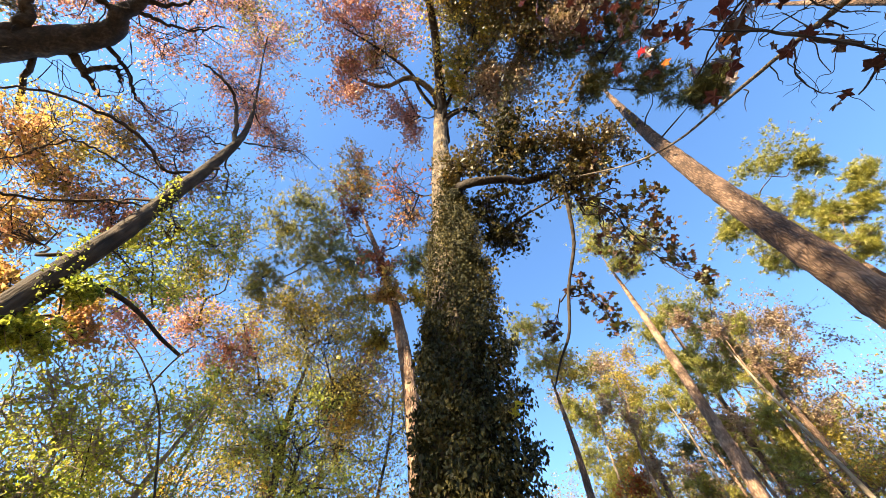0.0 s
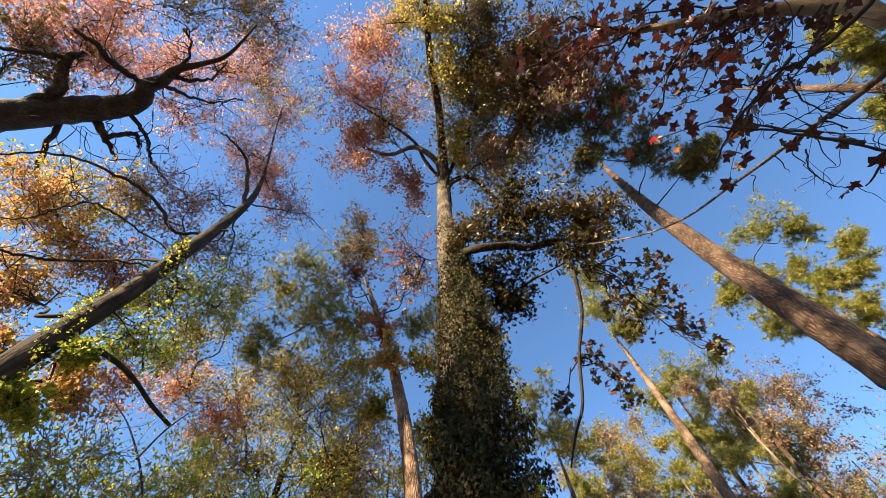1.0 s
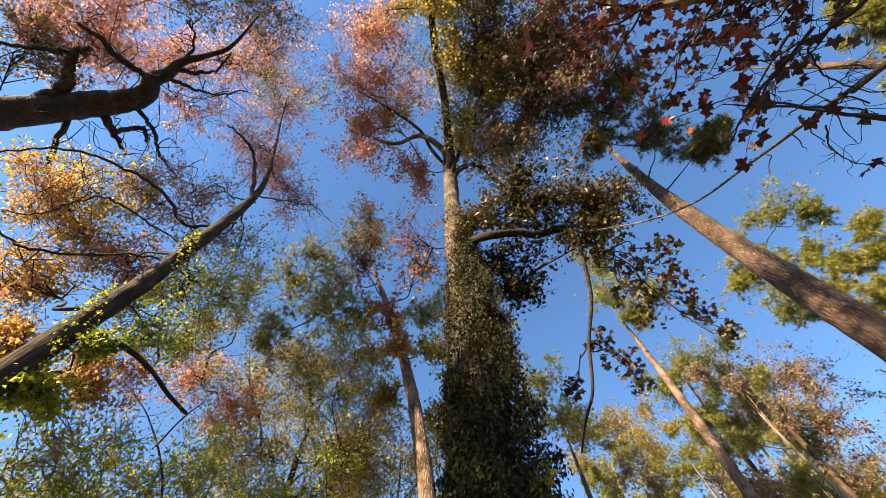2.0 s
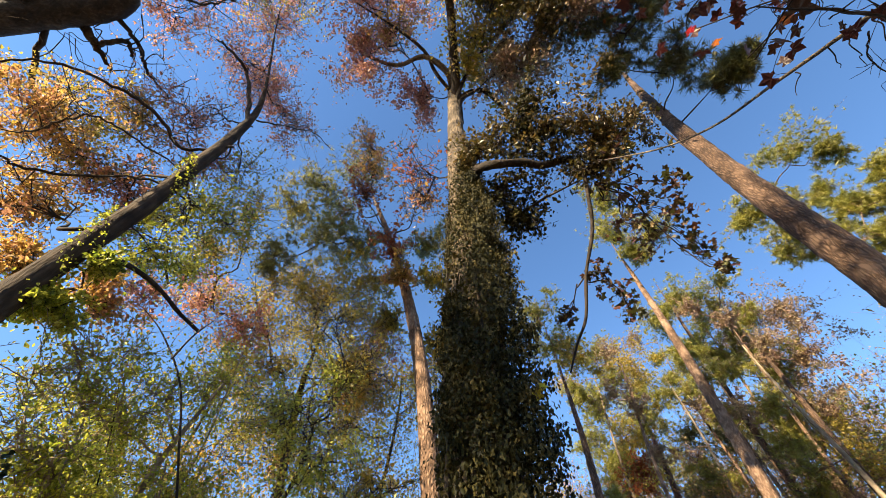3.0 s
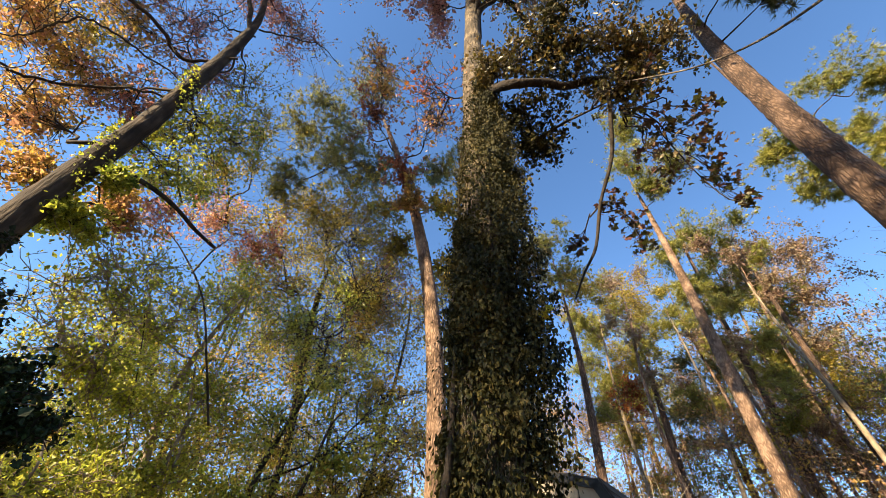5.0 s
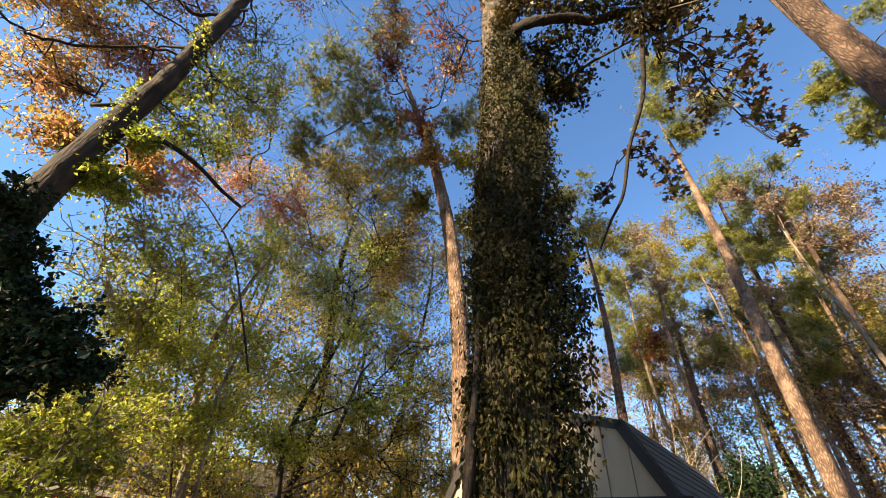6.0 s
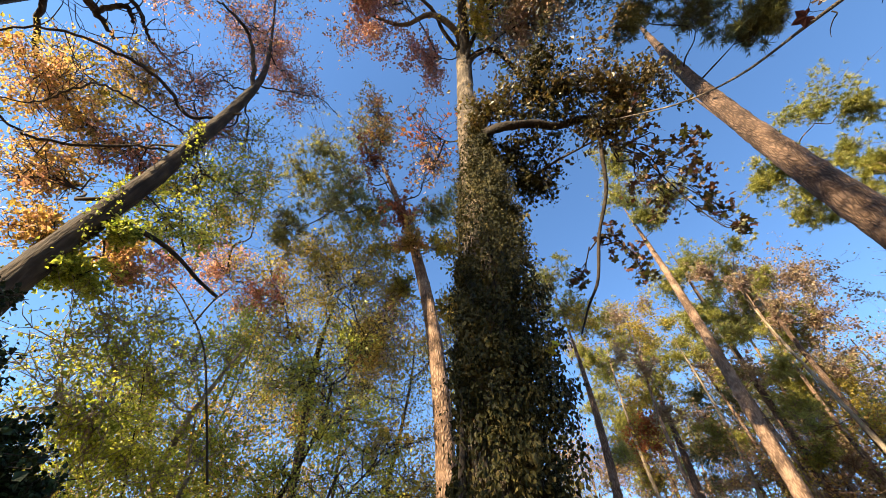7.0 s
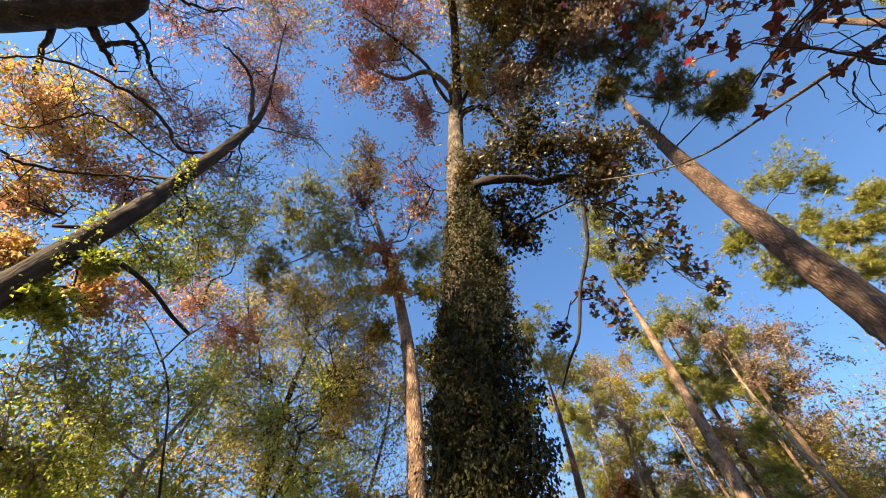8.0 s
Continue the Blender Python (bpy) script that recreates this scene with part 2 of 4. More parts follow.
def clump(wood, leaf, start, centre, r, leaves, size, shape, squash=0.8, branches=6, twigs=4, thick=0.0, scat=0.13, bough=None):
    """A limb from start into a ball of foliage, its branches and twigs, and the leaves along the twigs."""
    start, centre = np.asarray(start, float), np.asarray(centre, float)
    size_l = np.linalg.norm(centre - start)
    thick = thick or 0.016 + 0.008 * size_l
    limb = bend(wiggle(start, centre, -0.06, 0.1), 3)
    tube(wood if bough is None else bough, limb, (thick, thick * 0.6, thick * 0.15), 6, 0.04)
    spots = []
    for e in in_ball(branches, squash) * r + centre:
        s = limb[int(len(limb) * (0.55 + 0.44 * rng.random()))]
        br = wiggle(s, e, -0.04, 0.2, 4)
        tube(wood, br, (thick * 0.5, thick * 0.16), 4)
        for k in range(twigs):
            s2 = br[1 + int(rng.integers(0, 3))]
            e2 = s2 + (e - s) * 0.25 + rng.normal(size=3) * r * 0.34
            tw = wiggle(s2, e2, -0.05, 0.25, 3)
            tube(wood, tw, (thick * 0.15 + 0.004, 0.004), 3)
            spots.append(tw)
    share = np.exp(rng.normal(size=len(spots)) * 0.95)
    share *= leaves / share.sum()
    for tw, per in zip(spots, share.astype(int) + 1):
        s = rng.random(per) ** 0.6 * 1.999
        i = s.astype(int)
        p = tw[i] + (tw[i + 1] - tw[i]) * (s - i)[:, None]
        scatter(leaf, p + rng.normal(size=(per, 3)) * r * scat, size, shape)
    return limb


def trunk_line(x, y, top, lean=(0, 0), wave=0.05, steps=14):
    s = np.linspace(0, 1, steps)
    w = wave * np.stack([np.sin(s * 7 + x), np.sin(s * 5 + y), 0 * s], -1)
    return np.stack([x + lean[0] * s ** 2, y + lean[1] * s ** 2, s * top], -1) + w - w[0]


def stem(parent, line, radii, mat, sides=14, label=""):
    g = Geo()
    tube(g, bend(line, 8), radii, sides, 0.035)
    return part("trunk", g, mat, parent, label)


def crown(parent, line, blobs, wood_mat, size, shape, density=1.0, squash=0.8, branches=6, twigs=4, drop=0.35, scat=0.13, swell=1.2):
    """Foliage balls round a trunk: rows of place, radius, leaves and material."""
    size, density = size * 1.08, density * 0.9
    spots = bend(line, 6)
    reach = [min(np.linalg.norm(spots - b[:3], axis=1)) for b in blobs]
    wood, geos = Geo(), {}
    for n in np.argsort(reach):
        x, y, z, r, count, mat = blobs[n]
        r *= swell
        bough = Geo()
        away = np.linalg.norm(spots - (x, y, z), axis=1)
        i = int(np.argmin(away + 1.2 * np.maximum(0, spots[:, 2] - z + drop * away)))
        limb = clump(wood, geos.setdefault(mat, Geo()), spots[i], (x, y, z), r, count * density, size, shape, squash, branches, twigs, 0, scat, bough)
        spots = np.vstack([spots, limb[2:int(len(limb) * 0.8)]])
        part("limb", bough, wood_mat, parent)
    part("twigwork", wood, wood_mat, parent, kind="stuff")
    for mat, g in geos.items():
        part("crown", g, mat, parent, mat.name.replace("_", " "), kind="stuff", smooth=False)


# ---- ground ----
def ground():
    m, n, l, b = material("leaf_litter", 0.95)
    tex = n.new("ShaderNodeTexCoord")
    vor, noi = n.new("ShaderNodeTexVoronoi"), n.new("ShaderNodeTexNoise")
    vor.inputs["Scale"].default_value, noi.inputs["Scale"].default_value = 14, 0.6
    l.new(tex.outputs["Object"], vor.inputs["Vector"])
    l.new(tex.outputs["Object"], noi.inputs["Vector"])
    mix = n.new("ShaderNodeMix")
    mix.inputs["Factor"].default_value = 0.5
    l.new(vor.outputs["Color"], mix.inputs["A"])
    l.new(noi.outputs["Fac"], mix.inputs["B"])
    r = ramp(n, [(0.025, 0.017, 0.01), (0.08, 0.05, 0.028), (0.14, 0.085, 0.04), (0.06, 0.05, 0.024)])
    l.new(mix.outputs["Result"], r.inputs[0])
    l.new(r.outputs[0], b.inputs["Base Color"])
    bump = n.new("ShaderNodeBump")
    l.new(vor.outputs["Distance"], bump.inputs["Height"])
    l.new(bump.outputs[0], b.inputs["Normal"])
    c = np.sign(np.linspace(-1, 1, 81)) * np.abs(np.linspace(-1, 1, 81)) ** 3 * 900
    gx, gy = np.meshgrid(c, c)
    gz = np.array([[noise.noise((x * 0.09, y * 0.09, 0)) * 0.12 - 0.06 for x, y in zip(a, d)] for a, d in zip(gx, gy)])
    v = np.stack([gx, gy, gz], -1).reshape(-1, 3)
    i, j = np.meshgrid(np.arange(80), np.arange(80))
    q = (i + j * 81).ravel()
    g = Geo()
    g.add(v, np.vstack([np.stack([q, q + 1, q + 82], -1), np.stack([q, q + 82, q + 81], -1)]))
    tagged(new("ground", g.mesh("ground", m)), "forest floor covered with brown leaf litter", "ground", kind="structure")


ground()

# ---- the ivy-grown gum tree ----
GX, GY = -0.36, 3.76


def gum_tree():
    t = thing("gum_tree", (GX, GY, 0), "tall sweetgum tree with an ivy-covered trunk and autumn leaves", "tree")
    line = np.array([(GX, GY, -0.2), (GX + 0.02, GY, 2), (GX + 0.04, GY, 5), (GX, GY, 7.8), (GX - 0.04, GY, 9.6), (GX - 0.08, GY - 0.05, 11.4), (GX - 0.1, GY - 0.05, 12.6), (GX - 0.14, GY - 0.08, 16), (GX - 0.18, GY - 0.1, 19), (GX - 0.2, GY - 0.1, 22)])
    stem(t, line, (0.4, 0.32, 0.315, 0.3, 0.29, 0.28, 0.25, 0.23, 0.2, 0.08), BARK_GUM, 20)

    def on_trunk(z):
        return tuple(np.interp(z, line[:, 2], line[:, i]) for i in range(3))
    g = Geo()
    tube(g, bend([(-0.4, 4.4, 16.31), (-0.36, 2.54, 18.06), (-0.35, 0.72, 19.44), (-0.5, -1.18, 20.32), (-0.43, -3.45, 20.67), (-0.41, -5.5, 21.75)], 5), (0.21, 0.168, 0.14, 0.126), 8, 0.03)
    part("limb", g, BARK_DARK, t, "dark upright limb")
    g = Geo()
    tube(g, bend([(-0.34, 3.7, 9.62), (-0.1, 3.5, 9.60), *[(0.23, 3.12, 8.92), (0.84, 3.17, 9.04), (1.32, 3.31, 9.12), (1.84, 3.33, 9.33)], (2.02, 3.19, 8.74)], 5), (0.11, 0.1, 0.085, 0.075, 0.06), 9, 0.06)
    part("limb", g, BARK_DARK, t, "dark crooked limb")
    g = Geo()
    tube(g, bend([(2.02, 3.19, 8.74), (2.01, 3.6, 8.19), (1.96, 4.01, 7.6), (1.68, 4.44, 6.86), (1.51, 4.8, 6.16), (1.28, 4.97, 5.76), (1.07, 5.12, 5.32)], 5), (0.045, 0.035, 0.028, 0.014), 6, 0.05)
    part("limb", g, BARK_DARK, t, "thin drooping dead limb")
    g = Geo()
    tube(g, bend([on_trunk(18.3), (-0.68, 2.87, 18.2), (-1.59, 2.3, 18.95), (-2.82, 2.61, 19.59), (-4.12, 2.16, 20.14), (-5.09, 1.37, 20.62)], 4), (0.154, 0.098, 0.042), 6)
    part("limb", g, BARK_GUM, t)
    g = Geo()
    tube(g, bend([on_trunk(18.0), (-1.16, 2.84, 18.39), (-1.58, 2.12, 19.28), (-2.87, 1.12, 20.15), (-4.27, 0.17, 20.55)], 4), (0.084, 0.07, 0.028), 6)
    part("limb", g, BARK_DARK, t)
    g = Geo()
    tube(g, bend([on_trunk(14.5), (-0.15, 3.65, 17.23), (0.74, 3.59, 17.52), (1.58, 4.44, 17.23), (2.22, 4.92, 16.99)], 4), (0.14, 0.112, 0.056), 6)
    part("limb", g, BARK_DARK, t)
    g = Geo()
    tube(g, bend([on_trunk(16.0), (-0.09, 3.18, 17.64), (0.67, 2.4, 18.46), (2.0, 1.43, 19.25), (3.27, 0.74, 19.7)], 4), (0.084, 0.07, 0.028), 6)
    part("limb", g, BARK_DARK, t)
    top = [
        (-4.43, 2.16, 20.39, 1.31, 1100, LEAF_PINK), (-4.61, -0.08, 21.19, 1.24, 800, LEAF_PINK), (-2.75, -0.42, 21.51, 1.54, 1000, LEAF_PINK),
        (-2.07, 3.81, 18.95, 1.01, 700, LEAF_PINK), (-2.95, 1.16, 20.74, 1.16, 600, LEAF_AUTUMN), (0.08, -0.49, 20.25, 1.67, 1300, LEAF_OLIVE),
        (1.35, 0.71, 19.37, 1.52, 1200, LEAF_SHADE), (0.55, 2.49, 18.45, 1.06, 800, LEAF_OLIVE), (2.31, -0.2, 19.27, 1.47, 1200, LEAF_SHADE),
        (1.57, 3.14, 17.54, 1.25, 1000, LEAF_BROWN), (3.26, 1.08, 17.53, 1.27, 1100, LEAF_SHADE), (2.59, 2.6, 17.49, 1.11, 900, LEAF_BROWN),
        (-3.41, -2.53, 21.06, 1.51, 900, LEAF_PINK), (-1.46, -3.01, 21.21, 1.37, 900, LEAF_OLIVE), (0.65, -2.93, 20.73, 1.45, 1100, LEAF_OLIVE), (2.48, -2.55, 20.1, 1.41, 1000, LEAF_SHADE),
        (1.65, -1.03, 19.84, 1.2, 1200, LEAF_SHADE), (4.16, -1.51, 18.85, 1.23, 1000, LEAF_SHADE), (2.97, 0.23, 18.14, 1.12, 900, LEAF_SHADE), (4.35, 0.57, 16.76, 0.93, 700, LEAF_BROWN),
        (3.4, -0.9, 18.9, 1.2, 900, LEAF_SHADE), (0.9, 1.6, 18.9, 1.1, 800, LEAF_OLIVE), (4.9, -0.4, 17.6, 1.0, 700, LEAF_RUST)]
    crown(t, line, top, BARK_TWIG, 0.105, BLADE, 3.4, branches=12, twigs=6, drop=0.5)
    # balls in shade: the darkness is in the leaf colours, shade and ivy materials
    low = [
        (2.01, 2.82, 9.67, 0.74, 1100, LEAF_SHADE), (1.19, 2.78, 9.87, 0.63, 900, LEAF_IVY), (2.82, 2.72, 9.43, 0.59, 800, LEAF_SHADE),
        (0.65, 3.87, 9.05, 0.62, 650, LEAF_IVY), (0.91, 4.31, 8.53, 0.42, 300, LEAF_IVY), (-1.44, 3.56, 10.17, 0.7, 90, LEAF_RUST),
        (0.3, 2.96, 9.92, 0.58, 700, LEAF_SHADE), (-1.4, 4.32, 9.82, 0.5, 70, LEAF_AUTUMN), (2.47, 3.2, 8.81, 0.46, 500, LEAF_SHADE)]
    crown(t, line, low, BARK_TWIG, 0.075, BLADE, 2.8, branches=12, twigs=6, drop=0.2)
    ivy = Geo()
    n = 70000
    z = 10.6 * rng.random(n) ** 1.15 + 1.0
    a = rng.random(n) * 2 * np.pi
    thick = np.interp(z, (1, 1.6, 2.4, 4, 6, 8, 9.5, 12), (0.1, 0.2, 0.36, 0.38, 0.34, 0.26, 0.08, 0.02))
    lump = 0.75 + 0.35 * np.sin(a * 5 + z * 3.1 + 2 * np.sin(z * 1.3)) * np.sin(z * 4.3 + a * 2) + 0.2 * np.sin(z * 9 + a * 3)
    right = np.interp(np.cos(a), (-1, -0.3, 0.4, 1), (0.3, 0.5, 0.9, 1.05))
    r = np.interp(z, (0, 2, 5, 7.6, 10.9, 12), (0.38, 0.31, 0.31, 0.3, 0.27, 0.2)) + thick * rng.random(n) ** 0.8 * right * lump + 0.01
    keep = np.sin(a * 3 + z * 1.7) + np.sin(z * 2.3 + a) + np.interp(z, (1.2, 2.3, 3.0), (-0.2, 0.7, 2.3)) > rng.random(n) * 1.5
    keep &= (z < 5.5) | (np.cos(a) > -0.25 + 0.3 * np.sin(z * 3)) | (rng.random(n) < 0.25)
    p = np.stack([GX + 0.02 + r * np.cos(a), GY + r * np.sin(a), z], -1)[keep]
    scatter(ivy, p[::3], 0.036, BROAD, 0.3)
    scatter(ivy, p[2::3], 0.04, BLADE, 0.3)
    scatter(ivy, p[1::3] + (0, 0, -0.03), 0.046, BLADE, 0.3)
    for k in range(760):
        zc, ac = 1.6 + 8.6 * rng.random() ** 1.1, rng.random() * 6.283
        if zc > 5.5 and math.cos(ac) < -0.3 and rng.random() < 0.7:
            continue
        bulk = np.interp(zc, (1.6, 2.6, 4, 6, 8, 10), (0.1, 0.26, 0.3, 0.26, 0.2, 0.06)) * (0.72 + 0.42 * math.cos(ac)) * rng.uniform(0.4, 1.45)
        rc = np.interp(zc, (0, 2, 5, 7.6, 10.9), (0.38, 0.31, 0.31, 0.3, 0.27)) + bulk
        fall = np.abs(rng.normal(size=64)) * 0.13
        spot = np.stack([GX + 0.02 + (rc - 0.25 * fall) * math.cos(ac) + rng.normal(size=64) * 0.06, GY + (rc - 0.25 * fall) * math.sin(ac) + rng.normal(size=64) * 0.06, zc - fall], -1)
        hanging(ivy, spot, 0.046, BLADE)
    zf, af = rng.uniform(5.2, 12.4, 3200), rng.random(3200) * 6.283
    zf = zf[np.sin(zf * 1.9 + af * 2) + np.sin(af * 3 - zf * 0.8) > rng.normal(size=3200) * 0.8]
    af = af[:len(zf)]
    rf = np.interp(zf, (5, 7.6, 10.9, 13), (0.33, 0.31, 0.28, 0.26)) + np.abs(rng.normal(size=len(zf))) * 0.035
    hanging(ivy, np.stack([np.interp(zf, line[:, 2], line[:, 0]) + rf * np.cos(af), np.interp(zf, line[:, 2], line[:, 1]) + rf * np.sin(af), zf], -1), 0.042, BLADE)
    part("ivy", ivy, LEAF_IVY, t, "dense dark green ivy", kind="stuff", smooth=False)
    shag = Geo()
    for k in range(420):
        a0, z0 = rng.random() * 6.283, rng.uniform(-0.1, 2.7)
        zz = z0 + np.linspace(0, rng.uniform(0.25, 0.9), 4)
        rr = np.interp(zz, (0, 2, 5), (0.4, 0.325, 0.32)) + 0.006 + 0.02 * rng.random(4)
        aa = a0 + np.cumsum(rng.normal(size=4)) * 0.02
        tube(shag, np.stack([GX + rr * np.cos(aa), GY + rr * np.sin(aa), zz], -1), (0.008, 0.014, 0.006), 4, 0.2)
    part("shaggy_bark", shag, BARK_GUM, t, "peeling strips of brown bark", kind="stuff")
    vines = Geo()
    for k in range(14):
        a0 = rng.random() * 6.28
        zz = np.linspace(0, 5 + 4 * rng.random(), 22)
        aa = a0 + np.cumsum(rng.normal(size=22)) * 0.09
        rr = np.interp(zz, (0, 2, 5, 7.6, 10), (0.41, 0.34, 0.33, 0.32, 0.3)) + 0.02
        tube(vines, np.stack([GX + rr * np.cos(aa), GY + rr * np.sin(aa), zz], -1), (0.03, 0.012), 5, 0.1)
    tube(vines, bend([(-0.65, 3.56, 3.54), (-0.66, 3.51, 3.01), (-0.66, 3.46, 2.52), (-0.7, 3.45, 2.12), (-0.71, 3.45, 1.74), (GX - 0.55, GY - 0.3, -0.1)], 5), (0.02, 0.035, 0.04, 0.045), 7, 0.08)
    part("vine", vines, BARK_DARK, t, "brown hairy vine", kind="stuff")


gum_tree()


# ---- the leaning-looking tree with pink and gold leaves ----
def gold_tree():
    x, y = -7.27, 2.7
    t = thing("maple_tree", (x, y, 0), "tall mossy-trunked tree with pink and golden leaves", "tree")
    line = np.array([(-7.05, 3.2, -0.2), (-7.1, 3.18, 2.6), (-7.15, 3.1, 5.14), (-7.16, 3.12, 6.89), (-7.13, 3.17, 8.6), (-7.15, 3.13, 10.85), (-7.18, 3.05, 13.22), (-7.28, 2.83, 15.31), (-7.46, 2.1, 17.3), (-7.5, 0.95, 19.1), (-7.3, 0.0, 20.2)])
    stem(t, line, (0.27, 0.235, 0.215, 0.2, 0.185, 0.17, 0.15, 0.095, 0.045, 0.03, 0.015), BARK_BROWN, 22)
    for path, radii in (
            ([(-7.22, 2.95, 14.2), (-7.69, 1.9, 16.2), (-7.8, 1.04, 15.9), (-7.75, 0.62, 15.2)], (0.08, 0.06, 0.045, 0.02)),
            ([(-6.82, 3.16, 12.23), (-7.88, 2.88, 11.60), (-8.07, 2.21, 11.63), (-8.33, 1.55, 11.55), (-8.81, 0.91, 11.23), (-9.38, 0.42, 10.74), (-10.11, 0.26, 9.98)], (0.035, 0.05, 0.045, 0.03, 0.02)),
            ([(-7.17, 3.66, 9.89), (-7.64, 3.00, 9.76), (-8.62, 2.44, 8.99), (-9.04, 2.09, 8.61), (-9.16, 1.86, 8.53), (-9.27, 1.41, 8.49)], (0.02, 0.03, 0.028, 0.018)),
            ([(-7.38, 3.18, 10.58), (-8.04, 2.10, 10.36), (-8.42, 1.56, 10.14), (-8.85, 1.52, 9.72), (-9.24, 1.58, 9.28), (-9.53, 1.32, 8.99)], (0.018, 0.024, 0.02, 0.012)),
            ([(-7.78, 3.34, 15.77), (-6.70, 3.81, 16.16), (-5.96, 4.20, 16.36), (-5.54, 4.84, 16.32)], (0.03, 0.02, 0.01)),
            ([(-7.49, 3.28, 14.78), (-8.06, 2.93, 14.53), (-8.35, 2.48, 14.46), (-8.86, 2.51, 14.11)], (0.03, 0.018, 0.01))):
        g = Geo()
        ln = bend(path, 6)
        tube(g, ln + rng.normal(size=ln.shape) * 0.02, radii, 7, 0.08)
        for k in range(9):
            q = ln[int(rng.integers(3, len(ln) - 1))]
            tube(g, bend(wiggle(q, q + rng.normal(size=3) * 0.6, 0.05, 0.25, 5), 3), (0.014, 0.004), 4, 0.1)
        part("limb", g, BARK_BROWN, t)
    g = Geo()
    tube(g, bend([(-6.95, 3.18, 6.88), (-6.81, 3.66, 7.23), (-6.54, 4.27, 7.28), (-6.22, 4.86, 7.07), (-5.97, 5.29, 6.97)], 4), (0.06, 0.05, 0.042, 0.034), 7, 0.08)
    part("limb", g, BARK_DARK, t, "broken dead limb")
    up = [
        (-8.17, 2.61, 18.54, 1.22, 1100, LEAF_PINK), (-7.24, 3.95, 17.57, 1.08, 800, LEAF_PINK), (-8.93, 1.54, 18.31, 1.06, 700, LEAF_PINK),
        (-7.58, 0.54, 20.08, 1.25, 900, LEAF_PINK), (-9.84, 2.72, 15.25, 1.13, 800, LEAF_PINK), (-10.3, 2.41, 13.7, 1.01, 900, LEAF_AUTUMN),
        (-11.6, 1.75, 12.7, 1.05, 1100, LEAF_OLIVE), (-10.62, 1.35, 10.8, 0.9, 900, LEAF_AUTUMN), (-10.22, 2.3, 11.04, 0.89, 900, LEAF_AUTUMN),
        (-10.3, 2.79, 9.25, 0.77, 1100, LEAF_AUTUMN), (-9.79, 3.32, 11.18, 0.78, 700, LEAF_PINK), (-9.42, 4.01, 13.95, 0.88, 500, LEAF_PINK)]
    crown(t, line, up, BARK_TWIG, 0.08, BLADE, 2.5, branches=14, twigs=8, drop=0.4, scat=0.09, swell=1.35)
    low = [
        (-8.34, 4.97, 14.34, 1.14, 450, LEAF_OLIVE), (-8.12, 4.56, 10.76, 0.95, 450, LEAF_GREEN), (-7.76, 5.5, 11.92, 1.07, 450, LEAF_GREEN),
        (-7.53, 4.2, 8.56, 0.7, 450, LEAF_GREEN), (-7.6, 4.12, 6.86, 0.52, 700, LEAF_AUTUMN), (-7.21, 3.55, 5.95, 0.44, 700, LEAF_GREEN),
        (-6.68, 3.39, 6.79, 0.24, 250, LEAF_GREEN), (-8.89, 3.34, 7.41, 0.54, 600, LEAF_AUTUMN)]
    crown(t, line, low, BARK_TWIG, 0.075, BLADE, 3.2, branches=11, twigs=6, drop=0.2, scat=0.16)
    moss = Geo()
    n = 2600
    z = 4 + 7 * rng.random(n)
    a = rng.random(n) * 6.28
    lx = np.interp(z, line[:, 2], line[:, 0]) + 0.27 * np.cos(a)
    ly = np.interp(z, line[:, 2], line[:, 1]) + 0.27 * np.sin(a)
    scatter(moss, np.stack([lx, ly, z], -1)[np.sin(z * 2.1 + a) > 0.35], 0.05, BROAD)
    part("ivy", moss, LEAF_GREEN, t, "patches of green vine leaves", kind="stuff", smooth=False)


gold_tree()


